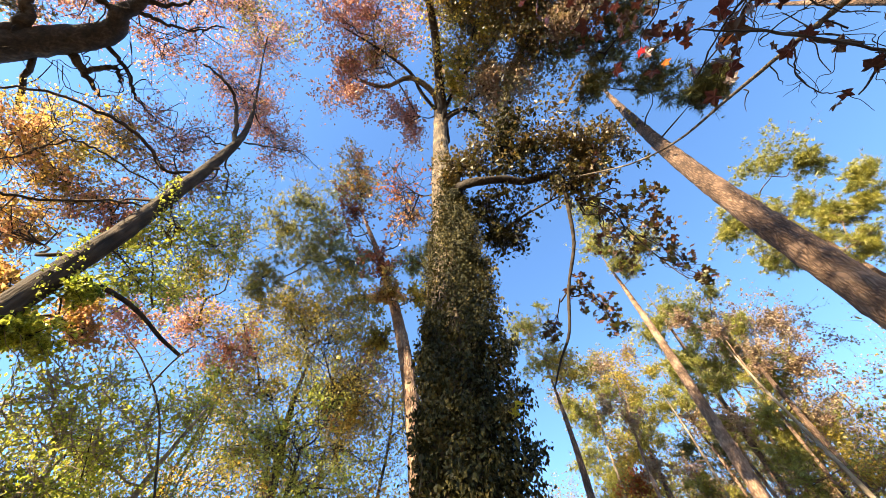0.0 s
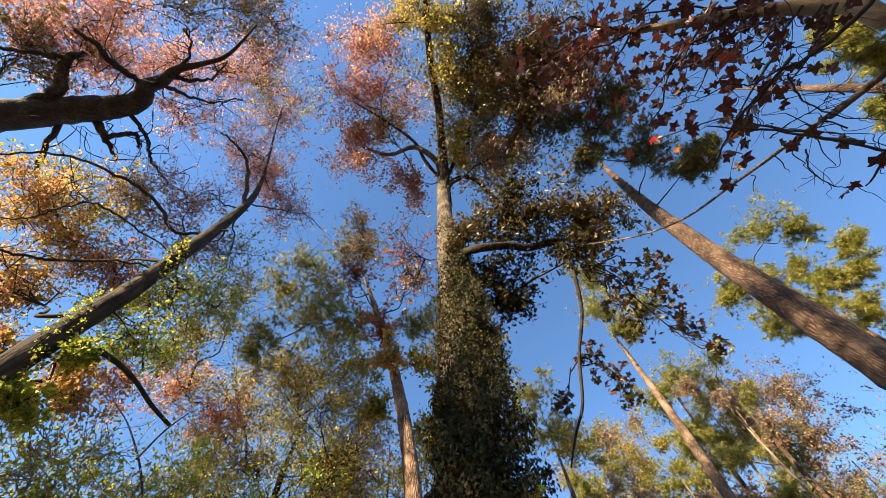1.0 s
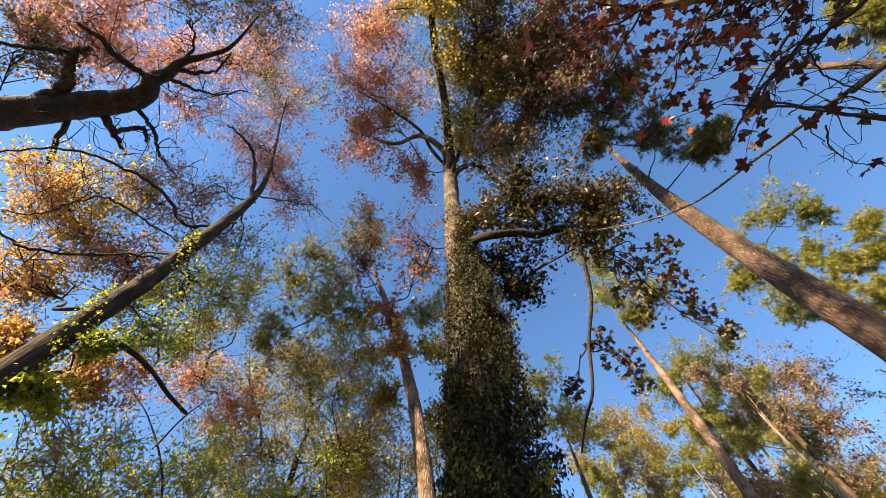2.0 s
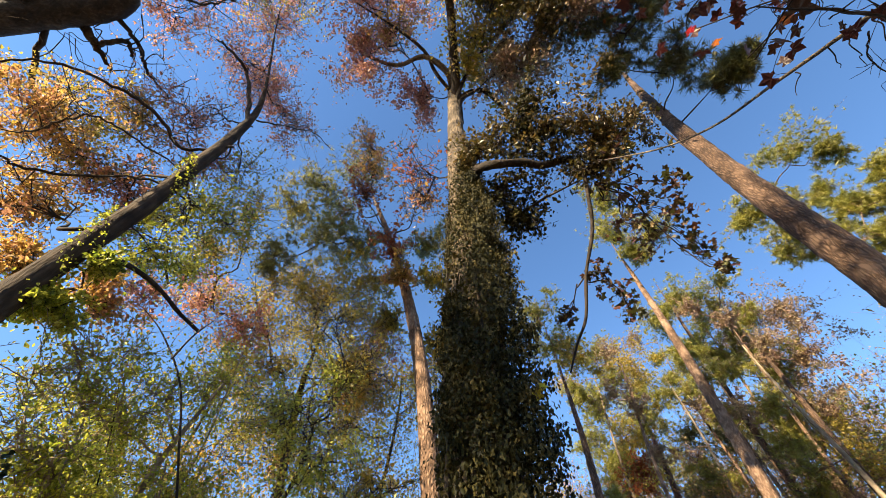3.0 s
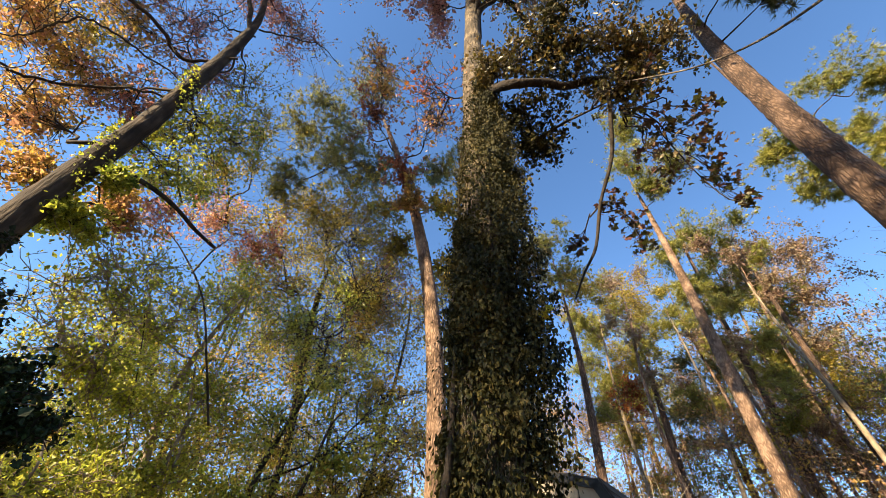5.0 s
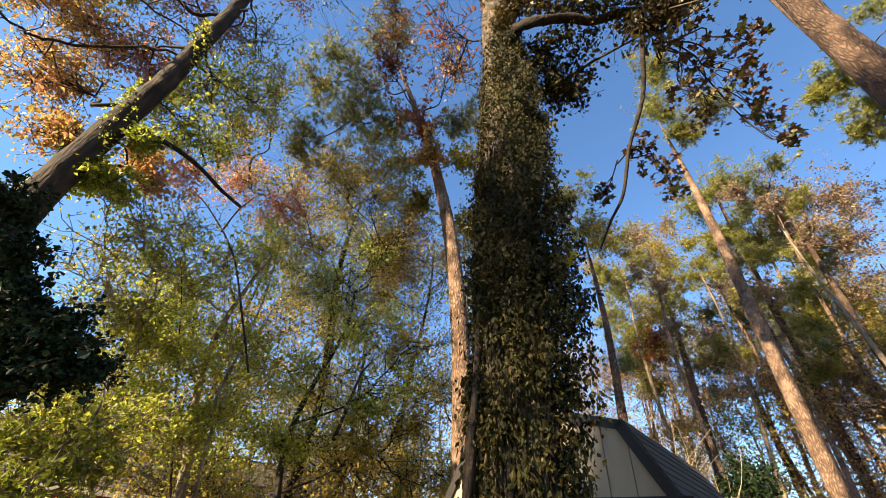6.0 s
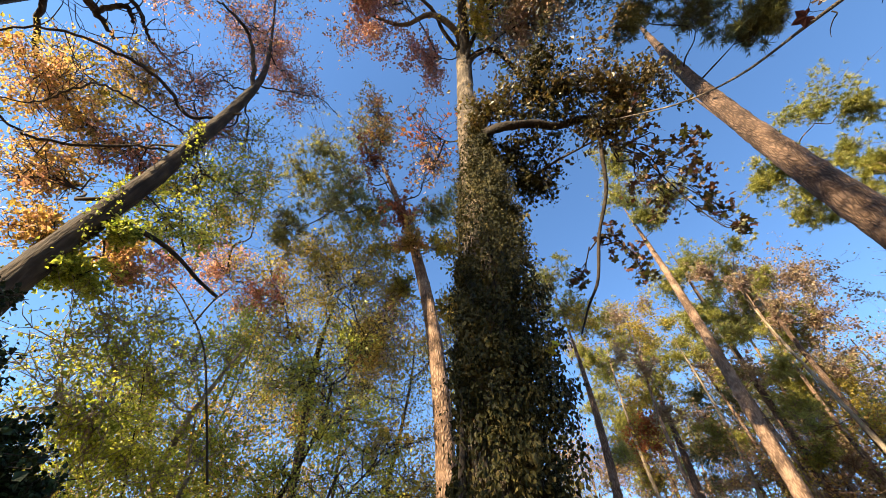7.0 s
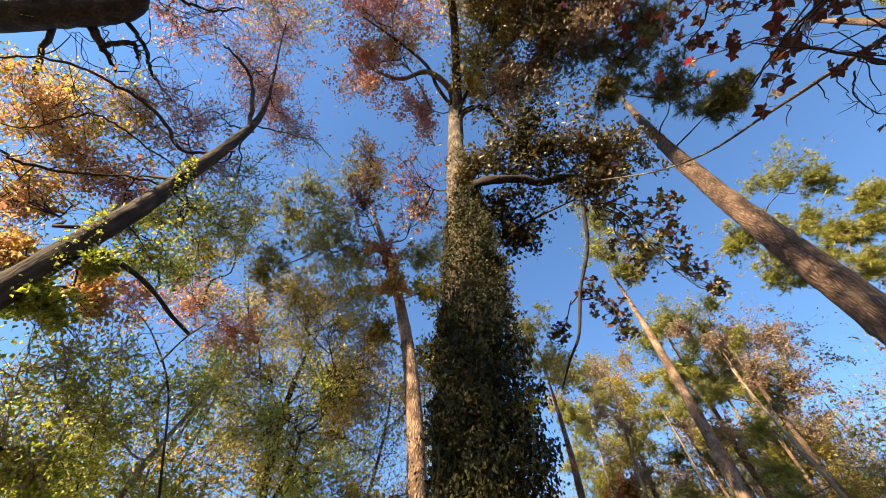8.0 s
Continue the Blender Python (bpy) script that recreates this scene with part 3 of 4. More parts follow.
def pink_tree():
    x, y = -16.6, -0.55
    t = thing("oak_tree", (x, y, 0), "tree with a thick crooked dark limb and pinkish leaves", "tree")
    line = trunk_line(x, y, 15.2)
    stem(t, line, (0.75, 0.66, 0.62, 0.58, 0.55, 0.5), BARK_DARK)
    g = Geo()
    tube(g, bend([(x, y, 13.4), *[(-15.61, -0.69, 14.31), (-14.85, -0.69, 15.16), (-13.61, -0.64, 16.37), (-12.39, -0.62, 17.37), (-11.85, -0.80, 17.76), (-11.55, -1.21, 17.95), (-11.06, -1.39, 18.26), (-10.52, -1.75, 18.56), (-9.79, -1.87, 18.96), (-8.78, -2.15, 19.45), (-7.44, -3.16, 19.88)]], 6), (0.5, 0.56, 0.52, 0.47, 0.42, 0.36, 0.3, 0.22, 0.16, 0.11, 0.08, 0.03), 12, 0.03)
    limb = part("limb", g, BARK_DARK, t, "thick crooked dark limb")
    for path, radii in (
            ([(-13.11, -0.24, 16.81), (-13.08, 0.19, 16.83), (-13.05, 0.50, 16.85), (-13.01, 1.27, 16.84)], (0.17, 0.13, 0.05)),
            ([(-13.04, 0.40, 16.86), (-12.59, 0.38, 17.22), (-12.26, 0.49, 17.47), (-12.38, 0.86, 17.37)], (0.1, 0.09, 0.07)),
            ([(-12.28, -0.34, 17.47), (-12.07, 0.62, 17.61), (-12.16, 1.45, 17.48), (-11.88, 2.53, 17.55)], (0.09, 0.07, 0.03)),
            ([(-13.82, -0.39, 16.19), (-14.57, 0.93, 15.43), (-14.72, 2.09, 15.14), (-14.83, 3.65, 14.68)], (0.1, 0.08, 0.05)),
            ([(-14.22, -0.93, 15.78), (-13.67, -1.26, 16.28), (-13.30, -1.87, 16.54), (-13.03, -2.35, 16.71), (-12.65, -2.45, 17.00)], (0.3, 0.2, 0.14, 0.07)),
            ([(-12.59, -3.12, 16.93), (-12.30, -2.70, 17.23), (-12.07, -2.00, 17.50), (-11.62, -1.35, 17.89)], (0.06, 0.1, 0.13, 0.1)),
            ([(-14.38, -2.75, 15.39), (-13.55, -2.47, 16.24), (-13.04, -2.32, 16.70)], (0.05, 0.08, 0.1)),
            ([(-10.78, -1.49, 18.43), (-10.02, -1.27, 18.89), (-9.41, -1.43, 19.20), (-8.85, -1.96, 19.44)], (0.1, 0.06, 0.03)),
            ([(-11.05, -1.20, 18.28), (-10.54, -0.77, 18.62), (-9.94, -0.44, 18.97), (-8.79, -0.42, 19.56)], (0.09, 0.05, 0.025)),
            ([(-10.55, -1.66, 18.55), (-9.98, -2.26, 18.81), (-9.71, -3.13, 18.83)], (0.08, 0.05, 0.03))):
        g = Geo()
        ln = bend(path, 6)
        tube(g, ln + rng.normal(size=ln.shape) * 0.03, radii, 7, 0.07)
        for k in range(7):
            q = ln[int(rng.integers(4, len(ln)))]
            tube(g, bend(wiggle(q, q + rng.normal(size=3) * 0.9, 0.05, 0.25, 5), 3), (0.025, 0.008), 4, 0.1)
        part("branch", g, BARK_DARK, limb)
    up = [
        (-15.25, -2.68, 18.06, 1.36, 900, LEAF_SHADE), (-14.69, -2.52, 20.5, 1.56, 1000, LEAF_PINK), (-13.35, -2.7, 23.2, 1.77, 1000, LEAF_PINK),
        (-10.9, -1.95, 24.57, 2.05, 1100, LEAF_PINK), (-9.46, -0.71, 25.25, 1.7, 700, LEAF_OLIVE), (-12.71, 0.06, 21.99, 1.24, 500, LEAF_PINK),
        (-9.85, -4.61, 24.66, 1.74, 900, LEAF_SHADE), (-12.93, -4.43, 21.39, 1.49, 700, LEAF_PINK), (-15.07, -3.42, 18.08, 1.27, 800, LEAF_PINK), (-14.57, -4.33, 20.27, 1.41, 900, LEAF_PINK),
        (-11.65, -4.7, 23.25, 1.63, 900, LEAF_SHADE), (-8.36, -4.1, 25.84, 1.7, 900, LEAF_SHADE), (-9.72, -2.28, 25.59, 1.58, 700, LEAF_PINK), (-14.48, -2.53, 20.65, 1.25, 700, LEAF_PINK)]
    crown(t, line, up, BARK_TWIG, 0.11, BLADE, 2.7, branches=14, twigs=8, drop=0.4, scat=0.09, swell=1.35)


pink_tree()

# ---- pines ----


def pine(at, top, radius, blobs, needles, density=1.0, size=0.2, label="tall pine tree with a bare trunk and high crown", bark_mat=None, lean=(0, 0), wave=0.08, squash=0.6):
    t = thing("pine_tree", (*at, 0), label, "tree", "pines")
    line = trunk_line(*at, top, lean, wave)
    stem(t, line, (radius * 1.15, radius, radius * 0.9, radius * 0.75, radius * 0.5, radius * 0.1), bark_mat or BARK_PINE, 14)
    rows = [(*b[:4], b[4] * 0.6 if len(b) > 4 else 330, b[5] if len(b) > 5 else needles) for b in blobs]
    # sunny crowns get paler twigs: sunlight on the limbs, put into the bark colour
    wood = BARK_TAN_LIT if needles is NEEDLE_SUN else BARK_TWIG
    crown(t, line, [q for q in rows if "needles" in q[5].name], wood, size, TUFT, density * 2.2, squash, 10, 6, drop=0.15, scat=0.1, swell=1.05)
    leafy_rows = [q for q in rows if "needles" not in q[5].name]
    if leafy_rows:
        crown(t, line, leafy_rows, wood, size * 0.55, BLADE, 6.0, 0.85, 12, 7, drop=0.2, scat=0.08, swell=1.15)
    return t, line


# the large leaning pine
pine((6.58, 4.95), 21.5, 0.33, [
    (5.71, 1.75, 17.26, 1.16), (7.15, 2.93, 15.88, 1.0), (7.93, 3.22, 14.79, 0.75), (4.31, 1.85, 18.24, 1.35),
    (6.53, 0.91, 17.0, 1.0), (8.43, 2.98, 14.52, 0.45), (5.08, 0.36, 18.11, 1.06), (3.6, -0.42, 19.03, 0.88), (5.02, 3.11, 16.22, 0.72)],
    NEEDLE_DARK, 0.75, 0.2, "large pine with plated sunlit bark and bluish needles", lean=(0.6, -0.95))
# the pine behind the gum tree
pine((-1.41, 9.11), 20, 0.24, [
    (-7.44, 6.86, 18.81, 1.52), (-5.59, 7.3, 20.4, 1.64), (-6.32, 8.17, 17.49, 1.47), (-8.14, 7.41, 17.07, 1.16), (-4.92, 8.75, 15.24, 1.21),
    (-6.86, 8.21, 14.78, 1.4), (-7.95, 7.82, 13.09, 1.05), (-1.95, 8.55, 14.84, 0.93), (-3.18, 8.03, 13.8, 0.75, 240, LEAF_RUST),
    (-2.24, 6.28, 14.94, 0.8, 45, LEAF_AUTUMN), (-3.93, 6.12, 16.89, 1.1, 260, LEAF_AUTUMN), (-4.82, 6.61, 16.45, 1.0, 260, LEAF_RUST), (-4.34, 5.29, 18.18, 0.9, 200, LEAF_AUTUMN), (-2.59, 7.7, 11.69, 0.55, 240, LEAF_AUTUMN),
    (-1.68, 8.63, 12.35, 0.72, 300, LEAF_OLIVE), (-3.96, 8.85, 12.96, 0.98, 350, LEAF_OLIVE), (-3.33, 9.5, 11.23, 0.81, 300, LEAF_OLIVE), (-1.48, 9.57, 10.12, 0.64, 300, LEAF_OLIVE), (-5.57, 8.38, 15.24, 1.2)],
    NEEDLE_OLIVE, 0.5, 0.19, "pine with a sunlit trunk and reddish vine leaves", BARK_TAN_LIT, lean=(-4.0, -1.0))
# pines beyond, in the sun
pine((9.17, 15.45), 23.5, 0.27, [(8.24, 13.29, 22.08, 1.4), (9.09, 13.99, 19.89, 0.97), (7.96, 12.27, 24.02, 1.1), (10.37, 13.04, 21.23, 1.0)], NEEDLE_SUN, 1.0, bark_mat=BARK_TAN_LIT)
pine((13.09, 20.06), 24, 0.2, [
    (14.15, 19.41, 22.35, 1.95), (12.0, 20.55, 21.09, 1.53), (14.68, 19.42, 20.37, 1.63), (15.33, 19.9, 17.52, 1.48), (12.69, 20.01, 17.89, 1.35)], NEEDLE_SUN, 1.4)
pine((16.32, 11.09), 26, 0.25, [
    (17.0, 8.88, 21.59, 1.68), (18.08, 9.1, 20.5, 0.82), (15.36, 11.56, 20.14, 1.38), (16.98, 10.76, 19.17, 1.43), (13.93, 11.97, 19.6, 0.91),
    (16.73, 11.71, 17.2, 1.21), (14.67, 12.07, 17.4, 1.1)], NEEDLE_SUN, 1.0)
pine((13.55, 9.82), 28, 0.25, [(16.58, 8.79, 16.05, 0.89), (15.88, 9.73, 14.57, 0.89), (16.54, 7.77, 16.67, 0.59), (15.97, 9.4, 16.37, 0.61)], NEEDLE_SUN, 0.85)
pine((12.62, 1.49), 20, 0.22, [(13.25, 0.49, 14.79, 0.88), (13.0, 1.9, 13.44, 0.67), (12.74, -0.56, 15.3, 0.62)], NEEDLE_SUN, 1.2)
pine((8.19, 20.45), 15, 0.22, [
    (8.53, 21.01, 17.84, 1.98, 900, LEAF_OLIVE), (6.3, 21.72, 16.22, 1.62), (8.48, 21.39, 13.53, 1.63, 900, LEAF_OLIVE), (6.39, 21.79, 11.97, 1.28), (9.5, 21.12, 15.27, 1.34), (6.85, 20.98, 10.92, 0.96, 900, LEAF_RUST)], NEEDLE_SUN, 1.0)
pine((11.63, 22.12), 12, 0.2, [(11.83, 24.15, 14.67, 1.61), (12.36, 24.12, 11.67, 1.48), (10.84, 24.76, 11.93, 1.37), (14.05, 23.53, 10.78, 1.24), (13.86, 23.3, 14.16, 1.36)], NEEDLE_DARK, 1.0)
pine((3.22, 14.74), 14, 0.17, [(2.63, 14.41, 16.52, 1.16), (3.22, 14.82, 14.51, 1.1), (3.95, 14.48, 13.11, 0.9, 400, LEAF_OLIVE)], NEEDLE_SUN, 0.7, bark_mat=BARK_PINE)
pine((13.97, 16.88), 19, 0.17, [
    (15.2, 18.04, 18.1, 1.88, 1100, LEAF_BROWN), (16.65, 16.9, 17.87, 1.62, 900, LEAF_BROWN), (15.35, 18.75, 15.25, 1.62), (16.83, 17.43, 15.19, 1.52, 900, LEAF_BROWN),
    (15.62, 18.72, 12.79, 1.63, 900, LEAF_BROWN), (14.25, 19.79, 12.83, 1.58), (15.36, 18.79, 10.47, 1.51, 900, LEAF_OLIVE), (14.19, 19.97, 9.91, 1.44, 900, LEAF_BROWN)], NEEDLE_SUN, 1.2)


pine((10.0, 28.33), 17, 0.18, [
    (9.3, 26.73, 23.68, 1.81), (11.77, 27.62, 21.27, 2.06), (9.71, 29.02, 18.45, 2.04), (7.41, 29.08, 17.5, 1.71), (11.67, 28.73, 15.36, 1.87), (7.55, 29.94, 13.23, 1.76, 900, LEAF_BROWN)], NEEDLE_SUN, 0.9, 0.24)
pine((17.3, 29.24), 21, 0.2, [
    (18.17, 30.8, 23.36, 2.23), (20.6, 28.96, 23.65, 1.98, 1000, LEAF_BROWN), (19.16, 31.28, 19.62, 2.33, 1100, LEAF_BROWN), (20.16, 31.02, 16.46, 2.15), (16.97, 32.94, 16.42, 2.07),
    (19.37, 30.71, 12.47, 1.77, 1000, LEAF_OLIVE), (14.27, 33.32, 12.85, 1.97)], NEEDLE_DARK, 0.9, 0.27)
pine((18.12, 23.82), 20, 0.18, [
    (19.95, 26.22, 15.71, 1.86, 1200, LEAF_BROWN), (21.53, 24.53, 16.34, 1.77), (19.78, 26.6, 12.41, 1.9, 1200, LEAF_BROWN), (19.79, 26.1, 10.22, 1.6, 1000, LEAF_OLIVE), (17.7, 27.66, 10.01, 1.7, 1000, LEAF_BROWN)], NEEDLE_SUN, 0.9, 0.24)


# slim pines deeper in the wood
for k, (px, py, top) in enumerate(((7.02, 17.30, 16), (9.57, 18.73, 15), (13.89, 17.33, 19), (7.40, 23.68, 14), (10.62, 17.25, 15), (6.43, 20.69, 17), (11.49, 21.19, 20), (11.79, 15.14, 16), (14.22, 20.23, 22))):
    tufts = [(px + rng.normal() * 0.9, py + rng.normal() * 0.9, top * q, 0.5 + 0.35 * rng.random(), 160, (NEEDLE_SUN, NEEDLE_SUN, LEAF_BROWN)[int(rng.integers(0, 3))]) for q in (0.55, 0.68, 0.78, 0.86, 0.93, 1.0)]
    # pale barks carry the sun's highlights on these trunks
    pine((px, py), top, 0.1, tufts, NEEDLE_SUN, 0.8, 0.2, "slim pine with a pale sunlit trunk among other pines", (BARK_TAN_LIT, BARK_PALE)[k % 2], wave=0.2)

# ---- leafy woods ----
def leafy(name, at, top, radius, blobs, bark_mat, label, size=0.09, density=1.0, category="tree", drop=0.5, group=""):
    t = thing(name, (*at, 0), label, category, group)
    line = trunk_line(*at, top, wave=0.25)
    stem(t, line, (radius, radius * 0.8, radius * 0.6, radius * 0.25), bark_mat, 8)
    crown(t, line, blobs, bark_mat, size, BLADE, density * 1.7, 0.85, 11, 7, drop, 0.1)


leafy("young_tree", (-5.81, 6.67), 6.5, 0.1, [
    (-6.84, 5.65, 5.59, 0.86, 1500, LEAF_GREEN), (-6.4, 6.82, 6.58, 1.02, 1500, LEAF_GREEN), (-6.25, 5.57, 4.04, 0.84, 1700, LEAF_GREEN),
    (-5.78, 6.71, 4.35, 1.02, 1900, LEAF_GREEN), (-5.45, 6.32, 2.78, 0.8, 1500, LEAF_GREEN), (-6.27, 5.55, 3.06, 0.67, 1300, LEAF_GREEN),
    (-6.16, 4.9, 2.32, 0.53, 1100, LEAF_GREEN), (-6.69, 5.04, 4.2, 0.57, 700, LEAF_GREEN),
    (-6.85, 3.99, 5.1, 0.55, 225, LEAF_GREEN), (-6.97, 4.23, 5.77, 0.6, 225, LEAF_GREEN), (-6.47, 4.24, 4.26, 0.6, 315, LEAF_GREEN), (-6.36, 4.66, 5.17, 0.6, 360, LEAF_GREEN),
    (-6.79, 4.98, 6.28, 0.6, 225, LEAF_GREEN), (-5.81, 4.46, 3.91, 0.6, 360, LEAF_GREEN), (-5.95, 5.59, 5.69, 0.7, 405, LEAF_GREEN)], BARK_PALE, "young green-leaved tree with a pale forked stem", 0.055, 1.25)
leafy("young_tree", (-4.53, 8.7), 7, 0.09, [
    (-5.53, 8.13, 7.13, 1.08, 1400, LEAF_GREEN), (-3.98, 8.95, 6.18, 0.98, 1300, LEAF_GREEN), (-4.85, 7.96, 4.66, 1.21, 2000, LEAF_GREEN),
    (-3.28, 8.68, 4.43, 0.97, 1500, LEAF_GREEN), (-4.92, 7.92, 3.0, 0.95, 1500, LEAF_GREEN), (-3.49, 8.6, 3.0, 0.93, 1300, LEAF_OLIVE),
    (-2.85, 9.33, 5.72, 0.66, 700, LEAF_OLIVE), (-2.5, 9.42, 3.8, 0.65, 700, LEAF_OLIVE), (-2.24, 11.01, 3.17, 0.78, 900, LEAF_OLIVE), (-3.04, 10.84, 2.85, 0.69, 800, LEAF_OLIVE),
    (-4.13, 7.48, 6.89, 0.8, 700, LEAF_GREEN), (-3.46, 8.04, 8.28, 0.8, 600, LEAF_OLIVE), (-4.34, 7.7, 9.73, 0.8, 500, LEAF_OLIVE)], BARK_DARK, "young green-leaved tree with a thin stem", 0.055, 1.25)
leafy("understory_tree", (-7.18, 12.13), 14, 0.16, [
    (-8.8, 9.44, 12.7, 1.63, 1200, LEAF_OLIVE), (-6.76, 10.26, 13.32, 1.72, 1300, LEAF_OLIVE), (-4.85, 10.84, 13.69, 1.53, 1100, LEAF_OLIVE),
    (-5.61, 11.35, 11.34, 1.57, 1200, LEAF_OLIVE), (-4.43, 12.29, 10.75, 1.25, 1000, LEAF_GOLD), (-10.49, 8.26, 12.23, 1.23, 700, LEAF_PINK),
    (-9.05, 8.95, 11.37, 1.08, 700, LEAF_PINK), (-7.75, 10.52, 10.87, 1.3, 1000, LEAF_OLIVE), (-10.14, 7.01, 11.9, 0.96, 500, LEAF_GREEN),
    (-4.68, 12.0, 12.62, 1.15, 700, LEAF_PINK),
    (-9.62, 4.63, 12.23, 0.98, 500, LEAF_OLIVE), (-9.31, 6.78, 12.77, 1.1, 600, LEAF_OLIVE), (-8.67, 6.77, 14.58, 1.07, 500, LEAF_OLIVE), (-7.52, 9.12, 13.81, 1.09, 700, LEAF_OLIVE),
    (-6.13, 9.95, 13.9, 1.12, 700, LEAF_OLIVE), (-10.18, 6.73, 10.46, 0.82, 500, LEAF_PINK), (-9.92, 4.42, 10.58, 0.7, 400, LEAF_GREEN)], BARK_DARK, "slender tree with thinning olive and pink leaves", 0.085, 1.5)


leafy("sapling", (-4.6, 3.4), 2.6, 0.04, [
    (-4.79, 3.34, 1.99, 0.36, 380, LEAF_GREEN),
    (-4.85, 3.74, 2.14, 0.36, 380, LEAF_GREEN),
    (-4.89, 4.30, 2.22, 0.36, 380, LEAF_GREEN),
    (-4.42, 3.39, 1.65, 0.36, 380, LEAF_GREEN),
    (-4.49, 3.90, 1.82, 0.36, 380, LEAF_GREEN),
    (-4.99, 4.71, 2.52, 0.36, 380, LEAF_GREEN),
    (-5.13, 3.66, 2.33, 0.36, 380, LEAF_GREEN)], BARK_PALE, "low sapling with sunlit yellow-green leaves", 0.05, 1.3)


def extra_stems():
    """Slim stems and branches that rise out of the young trees."""
    t = bpy.data.objects["young_tree"]
    for pts, rad, mat in (
            ([(-5.45, 6.33, 1.68), (-5.44, 6.34, 2.44), (-5.46, 6.32, 3.33), (-5.55, 6.51, 4.26), (-5.66, 6.68, 5.66), (-5.94, 6.7, 7.73)], (0.05, 0.035, 0.02, 0.012), BARK_PALE),
            ([(-5.22, 6.51, 1.72), (-5.34, 6.42, 2.47), (-5.39, 6.38, 3.45), (-5.7, 6.11, 4.78)], (0.04, 0.03, 0.015), BARK_PALE),
            ([(-4.89, 6.13, 3.67), (-5.19, 5.76, 4.58), (-5.64, 5.34, 5.72), (-6.21, 4.84, 6.5), (-6.59, 4.49, 6.83)], (0.02, 0.018, 0.016, 0.008), BARK_DARK),
            ([(-5.89, 5.07, 6.08), (-5.84, 5.12, 6.68), (-5.74, 5.23, 7.2)], (0.02, 0.012), BARK_DARK),
            ([(-3.98, 8.19, 3.1), (-3.86, 8.24, 3.78), (-3.72, 8.29, 4.54), (-3.58, 8.46, 4.88)], (0.04, 0.03, 0.015), BARK_DARK),
            ([(-5.47, 6.31, 1.75), (-5.91, 5.92, 3.19), (-6.45, 5.49, 4.93), (-6.8, 5.22, 5.83)], (0.016, 0.012, 0.006), BARK_DARK)):
        g = Geo()
        tube(g, bend(pts, 5), rad, 7, 0.05)
        part("stem", g, mat, t)


extra_stems()


# ---- woods far behind ----
def far_woods():
    t = thing("far_woods", (17.35, 41.55, 7.32), "distant sunlit autumn woods", "woods", kind="stuff")
    wood, geos = Geo(), {}
    mats = (LEAF_OLIVE, LEAF_BROWN, NEEDLE_SUN, LEAF_PINK, LEAF_BROWN, NEEDLE_DARK)
    for k in range(105):
        a = radians(rng.uniform(-60, 64))
        h = rng.uniform(30, 55)
        x, y = h * math.sin(a), h * math.cos(a)
        top = rng.uniform(7, 16)
        line = trunk_line(x, y, top, wave=0.3)
        tube(wood, line, (0.15, 0.05), 5)
        for z in np.linspace(1.5, top, 6):
            m = mats[rng.integers(0, 6)]
            p = line[int(z / top * 13)]
            for j in range(4):
                e = p + rng.normal(size=3) * (1.7, 1.7, 0.7)
                tube(wood, wiggle(p, e, 0.05, 0.2, 4), (0.03, 0.01), 3)
                scatter(geos.setdefault(m, Geo()), e + rng.normal(size=(52, 3)) * (0.75, 0.75, 0.5), 0.15, BLADE)
    part("timber", wood, BARK_PINE, t, kind="stuff")
    for m, g in geos.items():
        part("canopy", g, m, t, kind="stuff", smooth=False)


far_woods()


def auto_tree(name, label, at, top, spread, count, mats, leaves=1500, size=0.09, low=0.35, radius=0.14, bark_mat=None, thick=0.34):
    """A slender wood tree whose foliage balls sit round the upper stem."""
    rows = []
    for k in range(count):
        s = low + (1 - low) * (k + 0.5) / count
        a, d = rng.random() * 6.28, spread * (1.15 - 0.6 * s) * rng.random() ** 0.5
        rows.append((at[0] + d * math.cos(a), at[1] + d * math.sin(a), top * s + rng.normal() * 0.4, spread * (0.42 + 0.25 * rng.random()), leaves, mats[int(rng.integers(0, len(mats)))]))
    leafy(name, at, top, radius, rows, bark_mat or BARK_DARK, label, size, thick, group="wood trees")


OLIVES = (LEAF_OLIVE, LEAF_GREEN, LEAF_OLIVE, LEAF_GOLD)
MIXED = (LEAF_OLIVE, LEAF_BROWN, LEAF_BROWN, LEAF_SHADE, LEAF_BROWN, LEAF_AUTUMN, NEEDLE_SUN)
for deg, h, top in ((-52, 15, 9), (-40, 17, 15), (-31, 14, 13), (-24, 17, 16), (-15, 15, 14), (-9, 19, 17)):
    auto_tree("wood_tree", "slender tree with thinning olive and gold leaves", (h * math.sin(radians(deg)), h * math.cos(radians(deg))), top, 3.0, 9, OLIVES, radius=0.09)
for deg, h, top in ((4, 26, 12), (11, 30, 15), (17, 24, 10), (24, 33, 17), (29, 26, 11), (36, 30, 14), (43, 27, 15), (49, 32, 17), (56, 24, 14), (62, 20, 12), (68, 24, 15), (8, 34, 16), (20, 38, 18), (33, 22, 9), (39, 36, 19), (46, 22, 11), (53, 38, 20), (59, 30, 17)):
    auto_tree("wood_tree", "sunlit wood tree with brown, gold and olive leaves", (h * math.sin(radians(deg)), h * math.cos(radians(deg))), top, 3.6, 9, MIXED, 1500, 0.1, 0.2, 0.11, BARK_TAN_LIT, 0.38)


